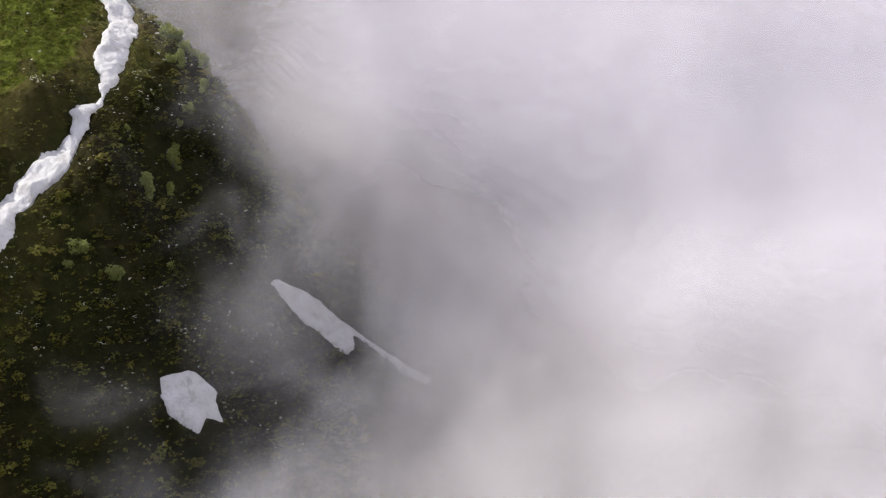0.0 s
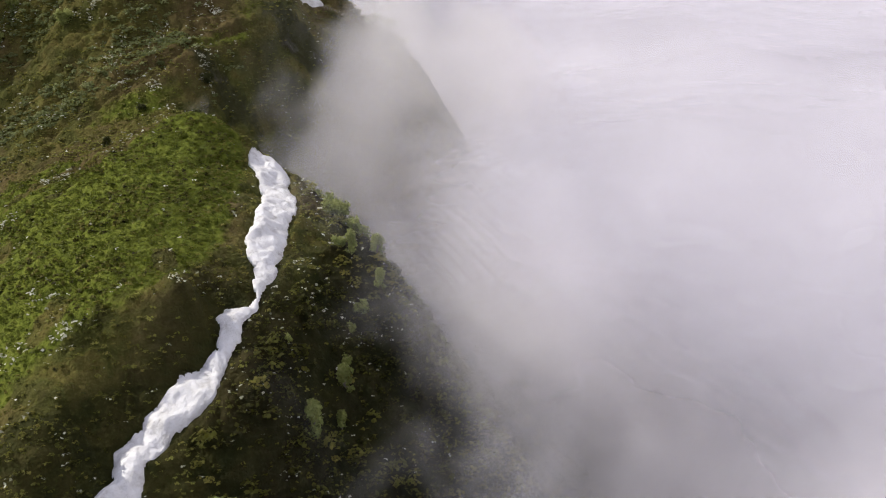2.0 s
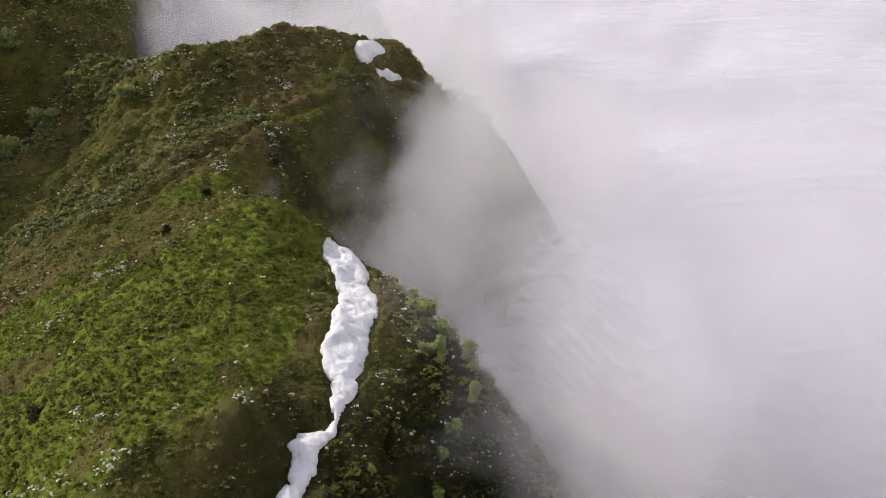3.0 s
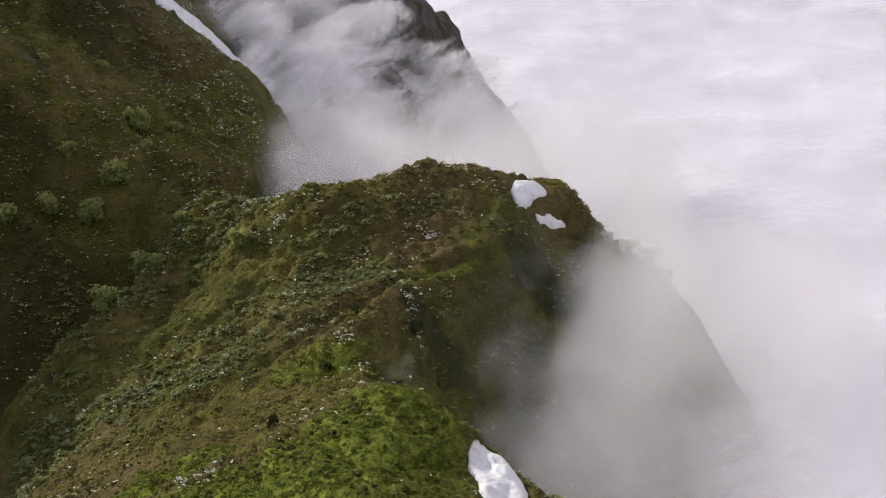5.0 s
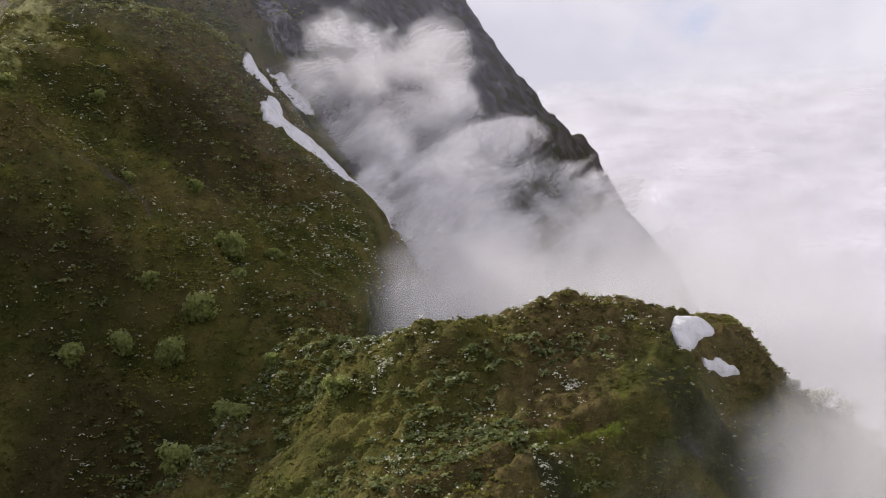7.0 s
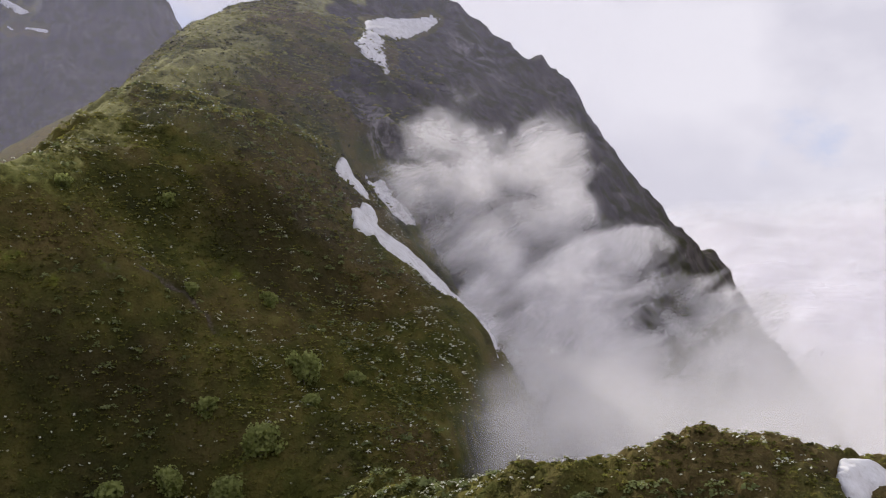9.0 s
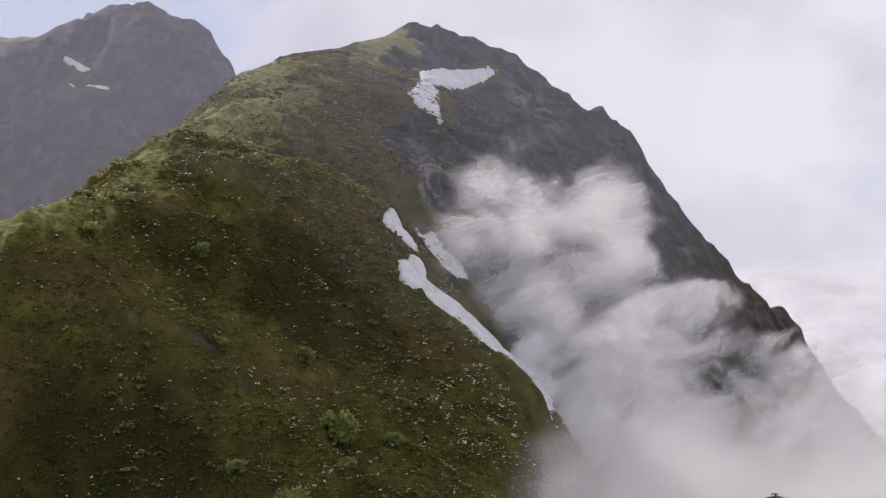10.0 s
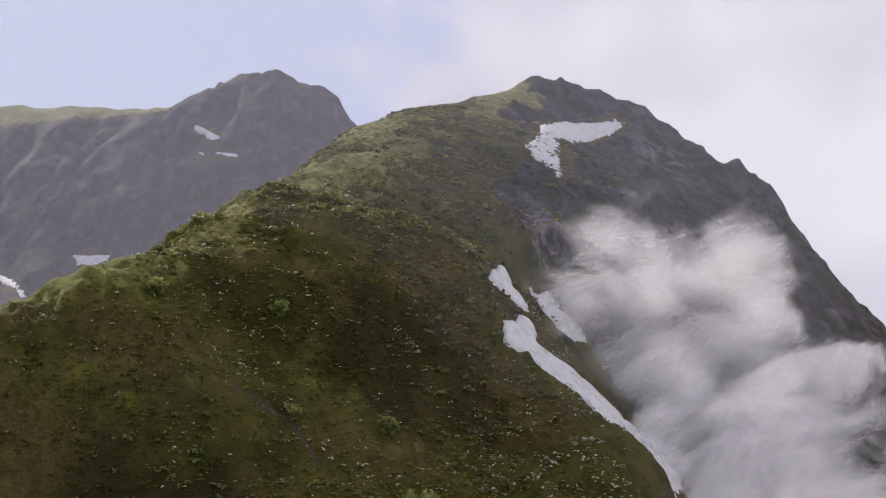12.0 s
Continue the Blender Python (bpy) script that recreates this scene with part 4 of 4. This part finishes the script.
def shrub_chance(x, y, z):
    heath = (1 - 0.93 * meadowness(x, y, z)) * (1 - 0.9 * rockiness(x, y, z)) * (1 - 0.9 * screeness(x, y))
    snow = np.maximum.reduce([inside(x, y, RIDGE_SNOW), inside(x, y, GULCH_SNOW), inside(x, y, TONGUE_SNOW), inside(x, y, KNOLL_SNOW), inside(x, y, LEDGE_SNOW), inside(x, y, GULLY_SNOW), inside(x, y, UPPER_SNOW)])
    thick = 0.35 + 0.65 * ramp(fractal(x, y, 7, 3, seed=40), -0.5, 0.4)
    return heath * thick * (snow < -0.5)


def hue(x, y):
    # last term darkens the leaves where slope shade is painted on the ground
    return 0.56 + 0.42 * fractal(x, y, 12, 3, seed=15) - 0.42 * thicket_shade(x, y)


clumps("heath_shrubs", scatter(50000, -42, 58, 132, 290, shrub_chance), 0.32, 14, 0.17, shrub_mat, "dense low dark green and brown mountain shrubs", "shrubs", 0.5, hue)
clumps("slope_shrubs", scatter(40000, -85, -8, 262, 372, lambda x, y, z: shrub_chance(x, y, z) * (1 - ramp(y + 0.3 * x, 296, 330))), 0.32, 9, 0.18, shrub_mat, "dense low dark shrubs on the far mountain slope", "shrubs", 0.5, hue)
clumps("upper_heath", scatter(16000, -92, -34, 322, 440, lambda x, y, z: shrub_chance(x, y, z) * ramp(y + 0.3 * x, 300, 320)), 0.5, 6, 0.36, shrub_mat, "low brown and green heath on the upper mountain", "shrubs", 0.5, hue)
clumps("shaded_thicket", scatter(2600, -20, 40, 132, 215, lambda x, y, z: shrub_chance(x, y, z) * ramp(x - np.interp(y, [132, 165, 175, 190, 215], [-20, 6, 13, 19, 18]), 0, 4)),
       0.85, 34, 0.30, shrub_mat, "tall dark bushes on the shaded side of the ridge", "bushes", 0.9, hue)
clumps("meadow_grass", scatter(26000, -32, 20, 160, 258, lambda x, y, z: ramp(meadowness(x, y, z), 0.3, 0.8) * (inside(x, y, RIDGE_SNOW) < -0.3) * 0.9),
       0.28, 7, 0.18, grass_mat, "short bright green alpine grass", "grass", 0.8)
clumps("meadow_tussocks", scatter(4200, -30, 14, 162, 222, lambda x, y, z: ramp(meadowness(x, y, z), 0.5, 0.9) * ramp(fractal(x, y, 9, 3, seed=61), -0.1, 0.5) * (inside(x, y, RIDGE_SNOW) < -0.5)),
       0.26, 14, 0.22, shrub_mat, "small dark tussocks dotted over the bright meadow", "tussocks", 0.9, lambda x, y: 0.25 + 0 * x)


clumps("willow_scrub", scatter(3600, -40, 16, 232, 272, lambda x, y, z: shrub_chance(x, y, z) * ramp(fractal(0.3 * x + 0.1 * y, y - 0.3 * x, 6, 3, seed=131) - 0.012 * (x + 8), 0.0, 0.4)),
       0.6, 26, 0.24, willow_mat, "knee-high grey-green willow scrub in slanting bands", "bushes", 0.8)
clumps("willow_scrub", scatter(5000, -80, -14, 266, 345, lambda x, y, z: 0.5 * shrub_chance(x, y, z) * ramp(fractal(0.4 * x, 0.4 * y, 7, 3, seed=137), 0.1, 0.5)),
       0.55, 22, 0.24, willow_mat, "knee-high grey-green willow scrub on the far slope", "bushes", 0.8)


def flower_chance(x, y, z):
    bands = ramp(0.16 - np.abs(fractal(x + 0.6 * y, y * 1.4, 15, 3, seed=52)), 0.0, 0.12)
    groups = ramp(fractal(x, y, 6, 3, seed=71), 0.25, 0.6)
    return np.clip(bands * 0.34 + 0.7 * groups * (0.25 + bands) + 0.07, 0, 1) * shrub_chance(x, y, z)


fp = np.concatenate([scatter(26000, -42, 30, 140, 275, flower_chance), scatter(30000, -85, -10, 262, 360, flower_chance),
                     scatter(2600, -34, -10, 294, 324, lambda x, y, z: 0.8 * blob(x, y, -21, 309, 9, 10) * ramp(fractal(x, y, 3, 2, seed=29), -0.2, 0.5)),
                     scatter(1800, -50, -20, 276, 300, lambda x, y, z: 0.5 * blob(x, y, -36, 288, 12, 9) * ramp(fractal(x, y, 3, 2, seed=28), 0, 0.5))] +
                    [scatter(300, a - s, a + s, b - t, b + t, lambda x, y, z: 0.55 * blob(x, y, a, b, s * 0.8, t * 0.8) * ramp(fractal(x, y, 2.2, 2, seed=19), -0.2, 0.4)) for a, b, s, t in
                     ((-11, 167.5, 3, 2.6), (0.4, 170, 1.8, 1.2), (-15.5, 211.6, 4, 2.4), (-10, 213.6, 5, 2.2), (-5, 245.5, 5, 3), (8.3, 237.8, 1.6, 1.6), (-22, 204, 4, 3), (3, 243, 5, 3), (-14, 176, 2, 3), (-19, 170, 4, 4), (-8.2, 256.3, 2, 1), (-5.4, 238.9, 1.6, 1.2), (1.4, 244.6, 2.6, 1.4), (0.5, 235.2, 1.8, 1.2), (8.3, 240.3, 1.2, 1), (-1.3, 238.4, 2.4, 1), (-4.9, 256.9, 3, 1.6), (3.5, 242.0, 2.4, 1), (11.1, 253.7, 2, 1.6))])
fp = fp + np.array([0, 0, 0.25])
clumps("pale_flowers", fp, 0.26, 3, 0.19, flower_mat, "scattered pale white flowers and shining leaves among shrubs", "flowers", 0.6)


def limb_mesh(bm, a, b, ra, rb, sides=6):
    a, b = Vector(a), Vector(b)
    q = (b - a).to_track_quat("Z", "Y").to_matrix()
    ring = [[bm.verts.new(p + q @ Vector((math.cos(2 * math.pi * k / sides) * r, math.sin(2 * math.pi * k / sides) * r, 0))) for k in range(sides)] for p, r in ((a, ra), (b, rb))]
    for k in range(sides):
        bm.faces.new((ring[0][k], ring[0][(k + 1) % sides], ring[1][(k + 1) % sides], ring[1][k]))
    bm.faces.new(ring[1])


def small_tree(height, width, lobes, per, leaf, mat, seed, spire=0.0):
    """A tree at the origin: forked trunk and a loose crown of separate leaves."""
    r = random.Random(seed)
    root = new("tree")
    bm = bmesh.new()
    limb_mesh(bm, (0, 0, -0.5), (0.05 * width, 0, height * 0.45), 0.03 * height, 0.015 * height)
    centres, normals, sizes = [], [], []
    for k in range(lobes):
        ang, h = r.uniform(0, 2 * math.pi), r.uniform(0.02, 1.0) ** 0.8
        wide = width * 0.5 * (1 - spire * h) * (0.75 if h > 0.8 else 1)
        tip = Vector((math.cos(ang) * wide * r.uniform(0.25, 0.85), math.sin(ang) * wide * r.uniform(0.25, 0.85), height * (0.12 + 0.8 * h)))
        limb_mesh(bm, (0, 0, height * 0.3 * r.uniform(0.2, 1.2)), tip, 0.014 * height, 0.005 * height, 5)
        size = width * r.uniform(0.15, 0.27) * (1 - 0.4 * spire * h)
        for j in range(per):
            d = Vector((r.gauss(0, 1), r.gauss(0, 1), r.gauss(0, 0.8))).normalized()
            centres.append(tip + d * size * r.uniform(0.35, 1.1))
            normals.append((d + Vector((r.gauss(0, 0.6), r.gauss(0, 0.6), r.gauss(0, 0.6) + 0.3))).normalized())
            sizes.append(leaf * r.uniform(0.6, 1.4))
    me = bpy.data.meshes.new("trunk")
    bm.to_mesh(me)
    bm.free()
    me.materials.append(bark_mat)
    trunk = new("trunk", me)
    trunk.parent = root
    v, f = leaves(np.array(centres), np.array(normals), np.array(sizes), 1.3)
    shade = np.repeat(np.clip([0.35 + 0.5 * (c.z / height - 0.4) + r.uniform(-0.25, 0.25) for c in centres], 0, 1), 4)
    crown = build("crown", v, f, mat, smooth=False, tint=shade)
    crown.parent = root
    return root


def plant(tree, places, label, group):
    """Sets copies of a tree on the land; the first place takes the tree itself."""
    for k, (x, y, s) in enumerate(places):
        m = pose(x, y, float(land.height(x, y)) - 0.1, 0, 0, 77 * k + 13 * x)
        ob = tree if k == 0 else copy_thing(tree, m)
        ob.matrix_basis = m @ Matrix.Scale(s, 4)
        tagged(ob, label, "tree", group)


plant(small_tree(3.4, 4.4, 34, 60, 0.34, birch_mat, 1), [(-32, 292, 1.0), (-33.7, 280, 1.05), (-36.6, 277.6, 1.0), (-28.2, 271.5, 0.95), (-31.4, 259, 0.95), (-42.5, 276, 0.8), (-13.4, 257.6, 0.75)],
      "round pale green birch bush on a dark heath slope", "birch bushes")
plant(small_tree(2.4, 2.8, 20, 50, 0.32, birch_mat, 2), [(-30.3, 288.6, 0.85), (-40.8, 283, 1.0), (-26.6, 296, 0.9), (-47.3, 272, 1.1), (-38.6, 300, 0.8), (-46, 292, 0.7), (-22, 268, 0.9), (-63, 293, 0.8), (-54, 305, 0.8), (-25, 262.5, 0.8)],
      "small pale green bush among heath shrubs", "small bushes")
plant(small_tree(4.4, 3.0, 28, 50, 0.30, birch_mat, 3, 0.6), [(13.2, 161.6, 1.0), (17.6, 168, 0.85), (16.6, 164.2, 0.6), (22, 186.5, 0.75), (26, 190, 0.8), (24.5, 181, 0.7)],
      "slender light green birch tree on the steep dark slope", "birch trees")
plant(small_tree(2.0, 2.6, 18, 50, 0.28, birch_mat, 4), [(2.9, 152.4, 1.0), (7.2, 151, 0.95), (1.4, 151.2, 0.55), (-9.2, 147, 1.2), (21.6, 204.5, 1.1), (22.6, 199.5, 1.2), (21.0, 195.5, 1.0), (23.6, 194, 1.2), (20.8, 208.5, 0.9),
       (21.5, 178, 0.8), (19.5, 174.5, 0.6), (20.5, 187.5, 0.7), (25.3, 199, 1.1), (15, 156, 0.6), (11.5, 168.5, 0.5), (18.3, 171, 0.6)],
      "bright yellow-green leafy bush at the misty edge", "edge bushes")
plant(small_tree(3.0, 3.8, 30, 26, 0.20, flower_mat, 5), [(41.2, 267.2, 0.9), (44.2, 266.6, 1.0), (46, 264.6, 0.75), (38.8, 270.6, 0.6)],
      "pale thin-leaved tree on the edge of the knoll", "pale trees")
plant(small_tree(2.6, 1.9, 22, 40, 0.22, fir_mat, 6, 0.8), [(-7.1, 218.6, 1.0)], "small dark conifer standing on the heath", "conifers")
plant(small_tree(1.4, 2.6, 16, 40, 0.25, fir_mat, 8), [(8.3, 238.2, 1.0), (-2, 233, 0.7), (-19.5, 181, 0.8), (5.5, 219.5, 0.7)], "low dark rounded bush on the grassy ledge", "dark bushes")
